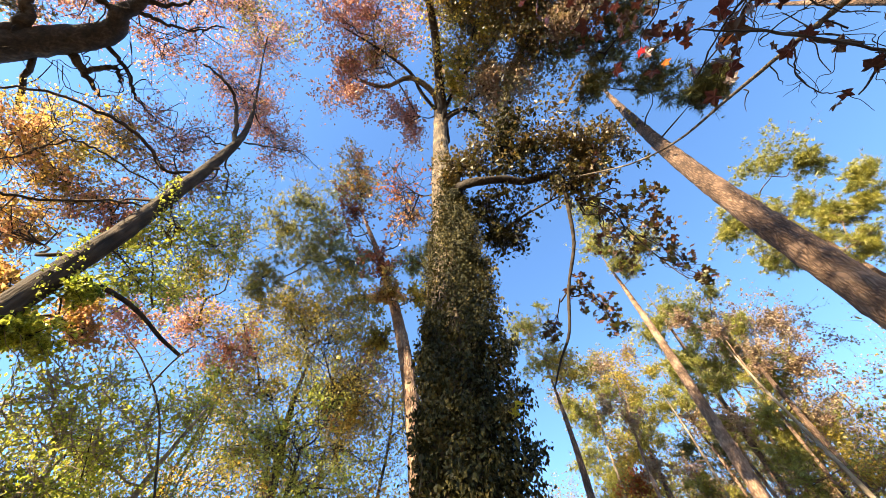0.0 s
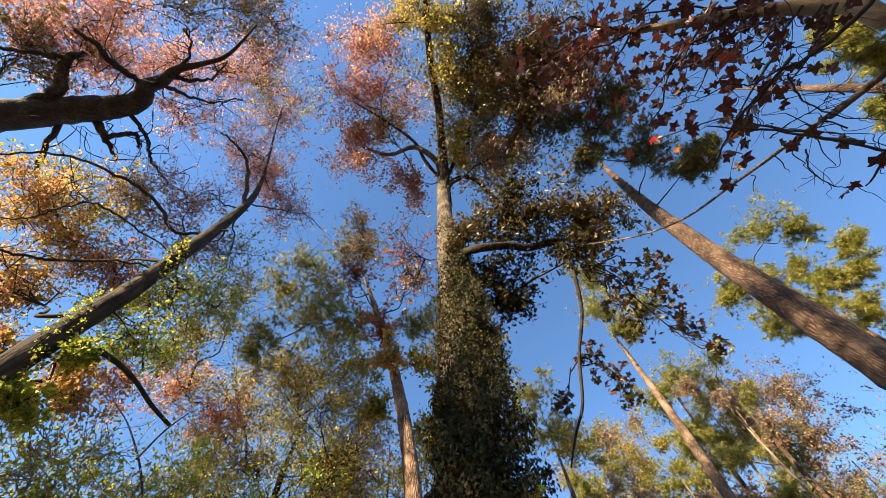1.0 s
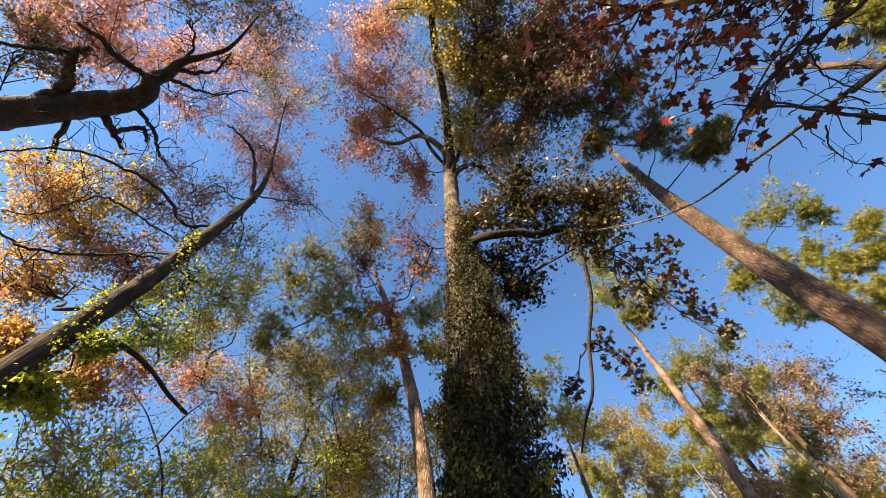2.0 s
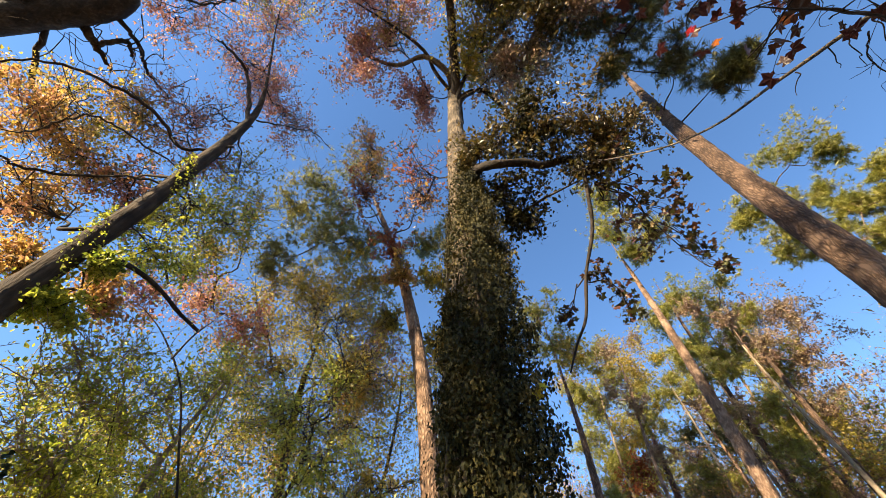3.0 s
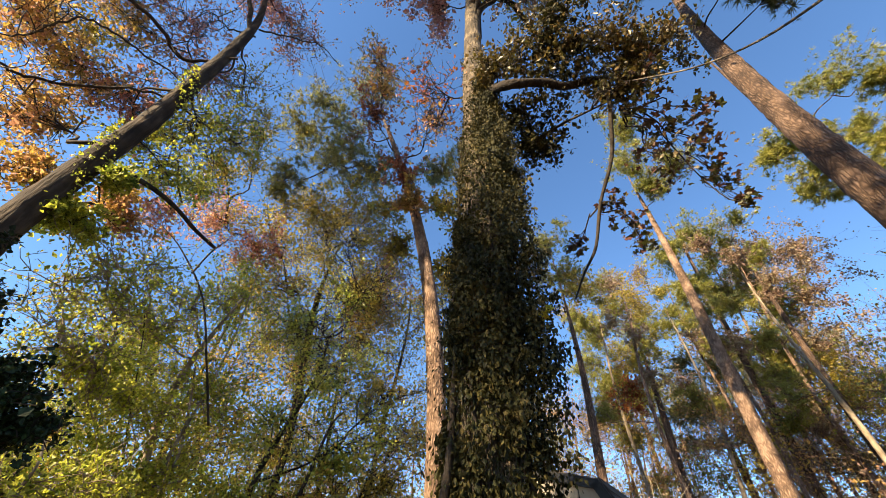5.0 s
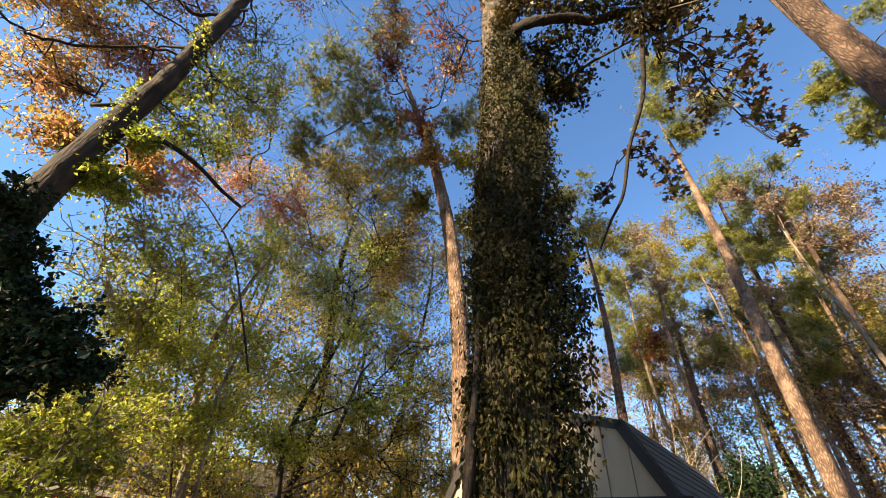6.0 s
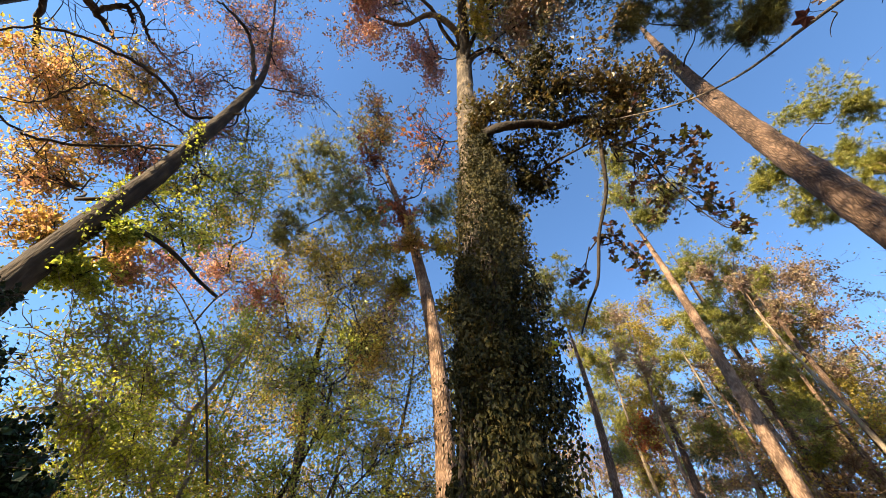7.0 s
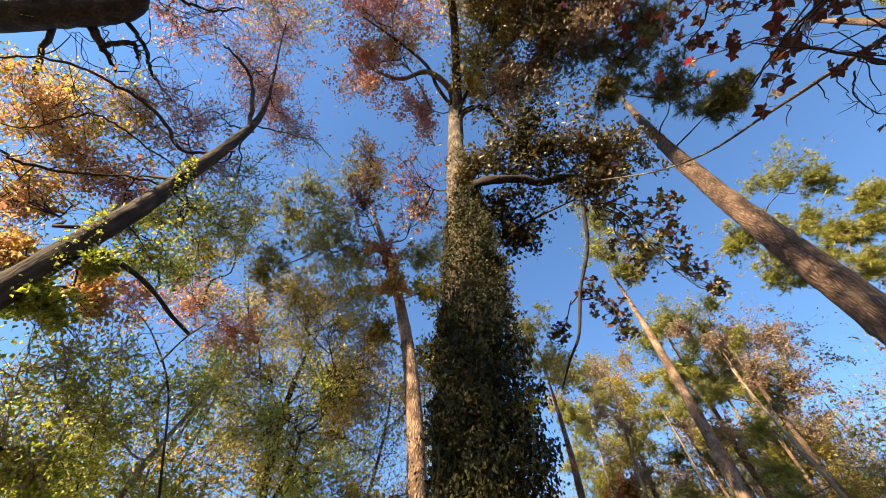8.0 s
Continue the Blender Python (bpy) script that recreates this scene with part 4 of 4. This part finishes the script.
# low growth along the edge of the clearing
for deg, h, top in ((-40, 14, 5), (-30, 15, 5.5), (-22, 13.5, 4.6), (-14, 15, 5.2)):
    auto_tree("sapling", "low leafy sapling with olive and green leaves", (h * math.sin(radians(deg)), h * math.cos(radians(deg))), top, 2.4, 7, OLIVES, 1400, 0.08, 0.12, 0.05, BARK_DARK, 0.5)

# unseen trees added behind, towards the sun, to shade and dapple the clearing
for px, py, top in ((-9, -8.8, 14), (-5.5, -11.5, 13), (1, -13, 12), (8, -12, 13), (-12, -7.5, 14)):
    auto_tree("wood_tree", "unseen wood tree added to block low sun, with olive and brown leaves", (px, py), top, 3.2, 9, MIXED, 1300, 0.14, 0.15, 0.18, BARK_PINE, 0.4)


# two more added out of view, to throw dappled shadow on the large pine
for px, py, top in ((-5.2, -9.2, 20), (-2.6, -9.6, 17)):
    auto_tree("wood_tree", "unseen wood tree added for dappled shade, with sparse olive and brown leaves", (px, py), top, 2.6, 8, MIXED, 1300, 0.14, 0.35, 0.16, BARK_PINE, 0.45)


# ---- the gum tree overhead with maroon star leaves ----
star_mesh = {}


def star_leaf(parent, at, size, mat, label=""):
    key = (mat.name,)
    if key not in star_mesh:
        g = Geo()
        g.add(*STAR)
        star_mesh[key] = g.mesh("leaf", mat, False)
    ob = new("leaf", star_mesh[key])
    ob.parent = parent
    e = Euler((rng.normal() * 0.55, rng.normal() * 0.55, rng.random() * 6.28))
    k = size * math.exp(rng.normal() * 0.22)
    ob.matrix_basis = Matrix.LocRotScale(Vector(at) - parent.matrix_basis.translation, e, (k, k, k))
    return ob


def leaf_tints(m):
    """Give the single leaves of one mesh their own tint by object."""
    n, l = m.node_tree.nodes, m.node_tree.links
    info = n.new("ShaderNodeObjectInfo")
    mix = [k for k in n if k.bl_idname == "ShaderNodeMix"][0]
    l.new(info.outputs["Random"], mix.inputs["B"])


LEAF_HANG = foliage("hanging_star_leaves", [(0.03, 0.04, 0.012), (0.07, 0.07, 0.016), (0.1, 0.035, 0.025), (0.14, 0.11, 0.025)], 0.3)
leaf_tints(LEAF_MAROON)
leaf_tints(LEAF_DROOP)
LEAF_SCARLET = foliage("scarlet_star_leaf", [(0.5, 0.02, 0.03), (0.42, 0.03, 0.03)], 0.35)
LEAF_ORANGE = foliage("orange_star_leaf", [(0.6, 0.16, 0.03), (0.55, 0.2, 0.04)], 0.5)


def overhead_tree():
    x, y = 4.6, -1.9
    t = thing("gum_tree", (x, y, 0), "sweetgum tree with overhanging twigs and maroon star leaves", "tree")
    line = trunk_line(x, y, 9)
    stem(t, line, (0.3, 0.26, 0.2, 0.1), BARK_PALE, 12)
    g = Geo()
    tube(g, bend([(x, y, 5.2), (2.9, -0.31, 4.35), (2.65, -0.32, 4.6), (2.28, -0.37, 4.91), (1.86, -0.37, 5.3), (1.4, -0.38, 5.63)], 5), (0.1, 0.075, 0.065, 0.05, 0.04, 0.02), 9, 0.03)
    part("limb", g, BARK_PALE, t, "pale overhanging limb")
    g = Geo()
    tube(g, bend([(x, y, 3.9), (2.1, 0.11, 3.72), (2.03, 0.23, 3.79), (1.99, 0.5, 4.06), (2.0, 0.86, 4.48), (2.05, 1.39, 5.14), (2.08, 1.96, 6.11), (1.91, 2.56, 7.33)], 5), (0.03, 0.017, 0.014, 0.012, 0.0105, 0.01, 0.01), 8, 0.07)
    part("limb", g, BARK_GUM, t, "long thin pale branch")
    twigs = [
        [(1.83, -0.05, 3.98), (1.67, 0.18, 3.98), (1.57, 0.41, 4.02), (1.52, 0.6, 4.14)],
        [(2.02, 0.43, 3.61), (1.85, 0.38, 3.93), (1.63, 0.31, 4.24), (1.36, 0.45, 4.5)],
        [(2.08, -0.37, 4.93), (1.69, -0.11, 4.94), (1.41, 0.25, 4.96)],
        [(1.66, -0.39, 5.4), (1.2, -0.27, 5.5), (0.84, 0.06, 5.51)],
        [(2.4, -0.35, 4.69), (2.04, 0.06, 4.47), (1.74, 0.42, 4.28)],
        [(1.93, -0.36, 5.03), (1.65, 0.01, 4.97), (1.49, 0.48, 4.89)],
        [(1.45, -0.38, 5.5), (1.03, -0.56, 5.64), (0.65, -0.48, 5.85)],
        [(2.12, 0.36, 3.53), (2.07, 0.54, 3.54), (2.1, 0.68, 3.61)],
        [(2.54, -0.33, 4.57), (2.36, -0.05, 4.46), (2.21, 0.16, 4.45)],
        [(1.54, -0.39, 5.46), (1.31, -0.08, 5.35), (1.13, 0.29, 5.4)],
        [(1.21, -0.4, 5.7), (0.81, -0.21, 5.83), (0.49, -0.14, 6.0)],
        [(2.25, -0.37, 4.93), (1.96, -0.16, 4.89), (1.82, 0.2, 4.86)],
        [(2.45, -0.44, 5.27), (1.91, -0.51, 5.60), (1.12, -0.49, 5.93)],
        [(2.70, -0.42, 4.96), (2.33, -0.24, 5.25), (1.90, -0.17, 5.51)],
        [(2.06, -0.70, 5.73), (1.55, -0.40, 6.00), (1.02, -0.09, 6.18)],
        [(2.64, -0.48, 4.73), (2.47, -0.27, 4.90), (2.24, -0.02, 5.07)]]
    for i, tw in enumerate(twigs):
        g = Geo()
        ln = bend(wiggle(tw[0], tw[1], 0, 0.06)[:-1].tolist() + wiggle(tw[1], tw[-1] if len(tw) == 3 else tw[2], 0, 0.06).tolist() + ([tw[3]] if len(tw) > 3 else []), 3)
        tube(g, ln, (0.012, 0.008, 0.004), 5, 0.08)
        for k in range(7):
            s = ln[int(rng.integers(3, len(ln) - 2))]
            tube(g, bend(wiggle(s, s + rng.normal(size=3) * 0.2, 0, 0.2, 5), 4), (0.003, 0.0014), 4)
        part("twig", g, BARK_TWIG, t)
        for k in range((22, 12, 34, 38, 28, 34, 34, 6, 20, 36, 32, 32, 46, 46, 46, 30)[i]):
            p = ln[int(rng.integers(2, len(ln)))] + rng.normal(size=3) * 0.13
            star_leaf(t, p, 0.064, LEAF_MAROON)
    for p, m, tip in (((1.34, 0.44, 4.52), LEAF_SCARLET, "scarlet leaf"), ((1.46, 0.55, 4.43), LEAF_ORANGE, "orange leaf"), ((1.57, 0.41, 4.02), LEAF_RUST, "rust brown leaf")):
        star_leaf(t, p, 0.055, m)["label"] = tip
    for path, radii in (
            ([(1.80, -0.37, 3.47), (1.75, -0.24, 3.53), (1.69, -0.12, 3.59), (1.61, -0.02, 3.66), (1.55, 0.02, 3.71), (1.48, 0.17, 3.76), (1.41, 0.28, 3.79), (1.33, 0.54, 3.79)], (0.013, 0.01, 0.007, 0.004)),
            ([(1.92, 0.46, 3.27), (1.86, 0.42, 3.35), (1.73, 0.37, 3.50), (1.53, 0.32, 3.69), (1.42, 0.31, 3.78), (1.30, 0.29, 3.86)], (0.008, 0.007, 0.004)),
            ([(1.59, 0.40, 3.49), (1.60, 0.50, 3.45), (1.66, 0.57, 3.36), (1.72, 0.57, 3.31)], (0.004, 0.003, 0.002)),
            ([(1.51, 0.03, 3.61), (1.56, 0.15, 3.56), (1.62, 0.21, 3.50), (1.69, 0.25, 3.42), (1.77, 0.26, 3.33)], (0.005, 0.004, 0.002)),
            ([(1.54, 0.36, 3.67), (1.60, 0.28, 3.63), (1.68, 0.21, 3.58), (1.71, 0.13, 3.56)], (0.004, 0.003, 0.002)),
            ([(1.68, 0.01, 3.86), (1.58, 0.09, 3.94), (1.49, 0.08, 4.00), (1.37, 0.15, 4.07), (1.24, 0.19, 4.15)], (0.006, 0.004, 0.002))):
        g = Geo()
        ln = bend(path, 6)
        ln[1:] += rng.normal(size=ln[1:].shape) * 0.003
        tube(g, ln, radii, 6, 0.1)
        for k in range(8):
            q = ln[int(rng.integers(2, len(ln)))]
            tube(g, bend(wiggle(q, q + rng.normal(size=3) * 0.09, 0, 0.12, 4), 4), (0.002, 0.001), 4)
        part("twig", g, BARK_TWIG, t)
    g = Geo()
    for a, b in ((((1.99, 0.5, 4.06)), ((2.08, 0.67, 3.93))), (((2.02, 0.77, 4.36)), ((2.04, 0.91, 4.3))), (((2.0, 0.36, 3.93)), ((2.08, 0.6, 3.8))),
                 (((2.0, 0.59, 4.16)), ((2.06, 0.7, 4.08))), (((2.04, 0.41, 3.75)), ((1.83, 0.36, 3.95))), (((2.04, 0.37, 3.75)), ((1.75, 0.29, 4.03))), (((2.02, 0.19, 3.8)), ((1.81, 0.16, 4.0)))):
        tube(g, bend(wiggle(a, b, 0, 0.13, 6), 5), (0.005, 0.0016), 5)
    part("twigwork", g, BARK_TWIG, t, kind="stuff")


overhead_tree()


def drooping_leaves():
    """Star leaves on the hanging branch of the ivy-grown tree."""
    t = bpy.data.objects["gum_tree"]
    root = np.array((2.2, 3.49, 8.42))
    rows = [(2.62, 3.47, 8.27, 0.41), (3.12, 3.71, 7.9, 0.44), (3.44, 3.87, 7.48, 0.34), (3.63, 4.14, 7.03, 0.25), (3.86, 4.27, 6.6, 0.13), (2.69, 4.01, 7.67, 0.36),
            (2.98, 4.27, 7.34, 0.31), (2.6, 3.01, 8.61, 0.4), (2.23, 4.83, 6.71, 0.32), (2.35, 4.94, 6.39, 0.23), (1.94, 4.61, 7.03, 0.22), (3.44, 3.44, 8.0, 0.27), (1.31, 5.12, 6.5, 0.18)]
    rest = Geo()
    for k, (x, y, z, r) in enumerate(rows):
        g = Geo()
        c = np.array((x, y, z))
        s = root if k not in (8, 9, 10, 12) else np.array((1.72, 4.5, 6.93))
        ln = wiggle(s, c, 0.05, 0.15, 6)
        tube(g, bend(ln, 3), (0.016, 0.008), 5)
        for j in range(9):
            e = c + in_ball(1)[0] * r
            a = ln[int(rng.integers(3, 6))]
            tube(g, wiggle(a, e, 0, 0.2, 4), (0.006, 0.003), 3)
        part("twig", g, BARK_TWIG, t)
        for p in c + in_ball(int(10 + r * 32)) * r * 1.1:
            star_leaf(t, p, 0.09, LEAF_DROOP)
        scatter(rest, c + in_ball(int(20 + r * 60)) * r * 1.3, 0.062, STAR, 0.25)
    part("foliage", rest, LEAF_HANG, t, "olive star leaves on the hanging branch", kind="stuff", smooth=False)


drooping_leaves()


# ---- dark shrub ----
def shrub():
    x, y = -4.13, 2.41
    t = thing("evergreen_shrub", (x, y, 0), "dense dark evergreen shrub with broad glossy leaves", "shrub")
    line = trunk_line(x, y, 2.6, wave=0.1)
    stem(t, line, (0.06, 0.05, 0.02), BARK_DARK, 7)
    crown(t, line, [(-4.43, 1.81, 3.47, 0.17, 400, LEAF_DARK), (-4.29, 2.11, 2.93, 0.23, 700, LEAF_DARK), (-3.88, 2.43, 2.49, 0.22, 800, LEAF_DARK), (-3.93, 2.35, 2.36, 0.27, 1000, LEAF_DARK),
                    (-3.7, 2.69, 2.33, 0.17, 450, LEAF_DARK), (-4.31, 2.28, 2.61, 0.29, 800, LEAF_DARK), (-4.1, 2.25, 2.15, 0.32, 900, LEAF_DARK)],
          BARK_DARK, 0.034, BROAD, 3.4, 0.9, 14, 7, 0.3, 0.12)


shrub()


# ---- buildings ----
def plain(name, colour, rough=0.7, grain=25.0, amount=0.25, stretch=(1, 1, 1)):
    m, n, l, b = material(name, rough)
    tex, mp, noi, big = n.new("ShaderNodeTexCoord"), n.new("ShaderNodeMapping"), n.new("ShaderNodeTexNoise"), n.new("ShaderNodeTexNoise")
    mp.inputs["Scale"].default_value = stretch
    l.new(tex.outputs["Object"], mp.inputs["Vector"])
    noi.inputs["Scale"].default_value, noi.inputs["Detail"].default_value, big.inputs["Scale"].default_value = grain, 5, 1.3
    l.new(mp.outputs[0], noi.inputs["Vector"])
    l.new(tex.outputs["Object"], big.inputs["Vector"])
    mix = n.new("ShaderNodeMix")
    mix.inputs["Factor"].default_value = 0.5
    l.new(noi.outputs["Fac"], mix.inputs["A"])
    l.new(big.outputs["Fac"], mix.inputs["B"])
    r = ramp(n, [tuple(c * (1 - amount * 2) for c in colour), colour, tuple(min(1, c * (1 + amount)) for c in colour)])
    l.new(mix.outputs["Result"], r.inputs[0])
    l.new(r.outputs[0], b.inputs["Base Color"])
    bump = n.new("ShaderNodeBump")
    bump.inputs["Strength"].default_value, bump.inputs["Distance"].default_value = 0.3, 0.01
    l.new(noi.outputs["Fac"], bump.inputs["Height"])
    l.new(bump.outputs[0], b.inputs["Normal"])
    return m


CREAM = plain("cream_siding", (0.34, 0.28, 0.2), 0.7, 30, 0.12, (1, 1, 0.1))
BLACK = plain("black_trim", (0.02, 0.018, 0.017), 0.5)
SHINGLE = plain("grey_brown_shingles", (0.08, 0.068, 0.064), 0.95, 60, 0.4)
WHITE = plain("white_trim", (0.75, 0.72, 0.66), 0.5, 20, 0.08)
RED = plain("red_siding", (0.25, 0.05, 0.035), 0.7)


def prism(geo, outline, depth):
    """A solid from an outline of corners and a way through its thickness."""
    a = np.asarray(outline, float)
    n = len(a)
    v = np.vstack([a, a + np.asarray(depth, float)])
    f = []
    for i in range(1, n - 1):
        f += [(0, i, i + 1), (n, n + i + 1, n + i)]
    for i in range(n):
        j = (i + 1) % n
        f += [(i, n + i, n + j), (i, n + j, j)]
    geo.add(v, f)


def barn_shed(x, y):
    """A shed with a double-pitched roof; its gable faces the clearing."""
    t = thing("barn_shed", (x, y, 0), "cream barn-style shed with black trim and shingled roof", "shed")
    prof = [(-2.0, 1.8), (-1.22, 3.4), (0.0, 3.78), (1.22, 3.4), (2.0, 1.8)]
    for k in range(12):
        x0, x1 = -1.86 + k * 0.31, -1.86 + (k + 1) * 0.31 - 0.012
        top = [np.interp(u, [q[0] for q in prof], [q[1] for q in prof]) - 0.04 for u in (x0, x1)]
        g = Geo()
        prism(g, [(x + x0, y, 0.05), (x + x1, y, 0.05), (x + x1, y, top[1]), (x + x0, y, top[0])], (0, 0.03, 0))
        part("panel", g, CREAM, t, smooth=False)
    g = Geo()
    prism(g, [(x - 1.86, y + 0.035, -0.1), (x + 1.86, y + 0.035, -0.1)] + [(x + u * 0.97, y + 0.035, z - 0.08) for u, z in prof[::-1]], (0, 4.5, 0))
    part("body", g, CREAM, t, smooth=False)
    g = Geo()
    prism(g, [(x - 1.8, y - 0.02, 2.42), (x + 1.8, y - 0.02, 2.42), (x + 1.8, y - 0.02, 2.46), (x - 1.8, y - 0.02, 2.46)], (0, 0.018, 0))
    part("trim", g, BLACK, t, smooth=False)
    for (u0, z0), (u1, z1) in zip(prof, prof[1:]):
        g = Geo()
        w = Vector((z1 - z0, 0, u0 - u1)).normalized() * 0.12
        prism(g, [(x + u0, y - 0.06, z0), (x + u1, y - 0.06, z1), (x + u1 + w.x, y - 0.06, z1 + w.z), (x + u0 + w.x, y - 0.06, z0 + w.z)], (0, 0.055, 0))
        part("fascia", g, BLACK, t, smooth=False)
        w = Vector((z0 - z1, 0, u1 - u0)).normalized()
        steps = max(3, int(math.hypot(u1 - u0, z1 - z0) / 0.14))
        up = (u0, z0) if z0 < z1 else (u1, z1)
        ridge = (u1, z1) if z0 < z1 else (u0, z0)
        slope = new("roof_slope")
        slope.parent = t
        for k in range(steps):
            g = Geo()
            a, b = k / steps, (k + 1) / steps + 0.03
            p = [(up[0] + (ridge[0] - up[0]) * s, up[1] + (ridge[1] - up[1]) * s) for s in (a, b)]
            o = [(x + p[0][0] + w.x * 0.03, p[0][1] + w.z * 0.03), (x + p[1][0] + w.x * 0.012, p[1][1] + w.z * 0.012), (x + p[1][0], p[1][1]), (x + p[0][0], p[0][1])]
            prism(g, [(c[0], y, c[1]) for c in o], (0, 4.7, 0))
            part("shingle_course", g, SHINGLE, slope, smooth=False)


barn_shed(0.0, 0.0)
shed = bpy.data.objects["barn_shed"]
shed.location, shed.rotation_euler = (-0.05, 6.19, 0), (0, 0, radians(-32))
shed.scale = (0.98, 0.75, 0.85)


def low_house():
    t = thing("house", (-12.0, 11.0, 0), "low house with a grey shingle roof and white trim", "house")
    u, n = Vector((0.72, 0.69, 0)), Vector((-0.69, 0.72, 0))
    o = Vector((-14.6, 8.5, 0))

    def at(a, b, z):
        return tuple(o + u * a + n * b + Vector((0, 0, z)))
    g = Geo()
    prism(g, [at(0, 0.3, -0.1), at(12, 0.3, -0.1), at(12, 0.3, 2.3), at(0, 0.3, 2.3)], n * 0.2)
    prism(g, [at(0, 5.7, -0.1), at(12, 5.7, -0.1), at(12, 5.7, 2.3), at(0, 5.7, 2.3)], n * 0.2)
    part("wall", g, RED, t, "dull red siding", smooth=False)
    for a in (0, 11.85):
        g = Geo()
        prism(g, [at(a, 0.5, -0.1), at(a, 5.7, -0.1), at(a, 5.7, 2.3), at(a, 3.1, 3.75), at(a, 0.5, 2.3)], u * 0.15)
        part("gable_wall", g, CREAM, t, smooth=False)
    for side in (0, 1):
        slope = new("roof_slope")
        slope.parent = t
        for k in range(22):
            g = Geo()
            s0, s1 = k / 22, (k + 1) / 22 + 0.02
            b0, b1 = (3.1 * s0, 3.1 * s1) if not side else (6.2 - 3.1 * s0, 6.2 - 3.1 * s1)
            z0, z1 = 2.2 + 1.72 * s0, 2.2 + 1.72 * s1
            prism(g, [at(-0.3, b0, z0 + 0.035), at(-0.3, b1, z1 + 0.015), at(-0.3, b1, z1), at(-0.3, b0, z0)], u * 12.6)
            part("shingle_course", g, SHINGLE, slope, smooth=False)
    g = Geo()
    prism(g, [at(-0.3, -0.02, 2.08), at(-0.3, 0.02, 2.08), at(-0.3, 0.02, 2.23), at(-0.3, -0.02, 2.23)], u * 12.6)
    part("gutter", g, WHITE, t, "white eaves gutter", smooth=False)
    g = Geo()
    prism(g, [at(12.0, 0.25, 0), at(12.12, 0.25, 0), at(12.12, 0.25, 2.3), at(12.0, 0.25, 2.3)], n * 0.14)
    part("corner_board", g, WHITE, t, "white corner board", smooth=False)


low_house()


# ---- brush beside the shed ----
TAN = bark("dry_stem_bark", [(0.22, 0.16, 0.1), (0.38, 0.29, 0.18), (0.5, 0.4, 0.27)], 14, 0.3, 0.4)


def dry_brush():
    x, y = 2.86, 12.36
    t = thing("dry_brush", (x, y, 0), "tangle of dry tan stems behind the shed", "shrub")
    for k in range(70):
        g = Geo()
        b = np.array((x, y, 0)) + rng.normal(size=3) * (0.9, 0.5, 0)
        e = b + (rng.normal() * 1.3, rng.normal() * 0.6, rng.uniform(2.6, 5.2))
        ln = bend(wiggle(b, e, 0, 0.12, 6), 3)
        tube(g, ln, (0.014, 0.004), 4)
        for j in range(6):
            q = ln[int(rng.integers(7, len(ln) - 1))]
            tube(g, bend(wiggle(q, q + rng.normal(size=3) * (0.6, 0.4, 0.35), -0.1, 0.2, 4), 2), (0.006, 0.002), 3)
        part("stem", g, TAN, t)
    leaf = Geo()
    scatter(leaf, np.array((x, y, 3.4)) + rng.normal(size=(900, 3)) * (1.3, 0.7, 0.9), 0.07, BLADE)
    part("foliage", leaf, LEAF_BROWN, t, "withered tan leaves", kind="stuff", smooth=False)


dry_brush()


def low_evergreen():
    x, y = 5.08, 11.99
    t = thing("evergreen_shrub", (x, y, 0), "low dark green rounded shrub among the pines", "shrub")
    line = trunk_line(x, y, 2.0, wave=0.05)
    stem(t, line, (0.05, 0.03), BARK_DARK, 6)
    crown(t, line, [(4.91, 12.06, 3.21, 0.52, 900, LEAF_DARK), (5.36, 11.86, 3.18, 0.48, 800, LEAF_DARK), (5.21, 11.93, 3.5, 0.38, 500, LEAF_DARK)], BARK_DARK, 0.08, BLADE, 1.6, 0.8, 8, 5, 0.2, 0.14)


low_evergreen()

LEAF_YELLOW = foliage("bright_yellow_leaf", [(0.7, 0.6, 0.05), (0.65, 0.62, 0.08)], 0.5)
for q in ((0.31, 3.28, 3.8), (0.27, 3.33, 3.75)):
    star_leaf(bpy.data.objects["gum_tree"], q, 0.075, LEAF_YELLOW)["label"] = "bright yellow leaf"
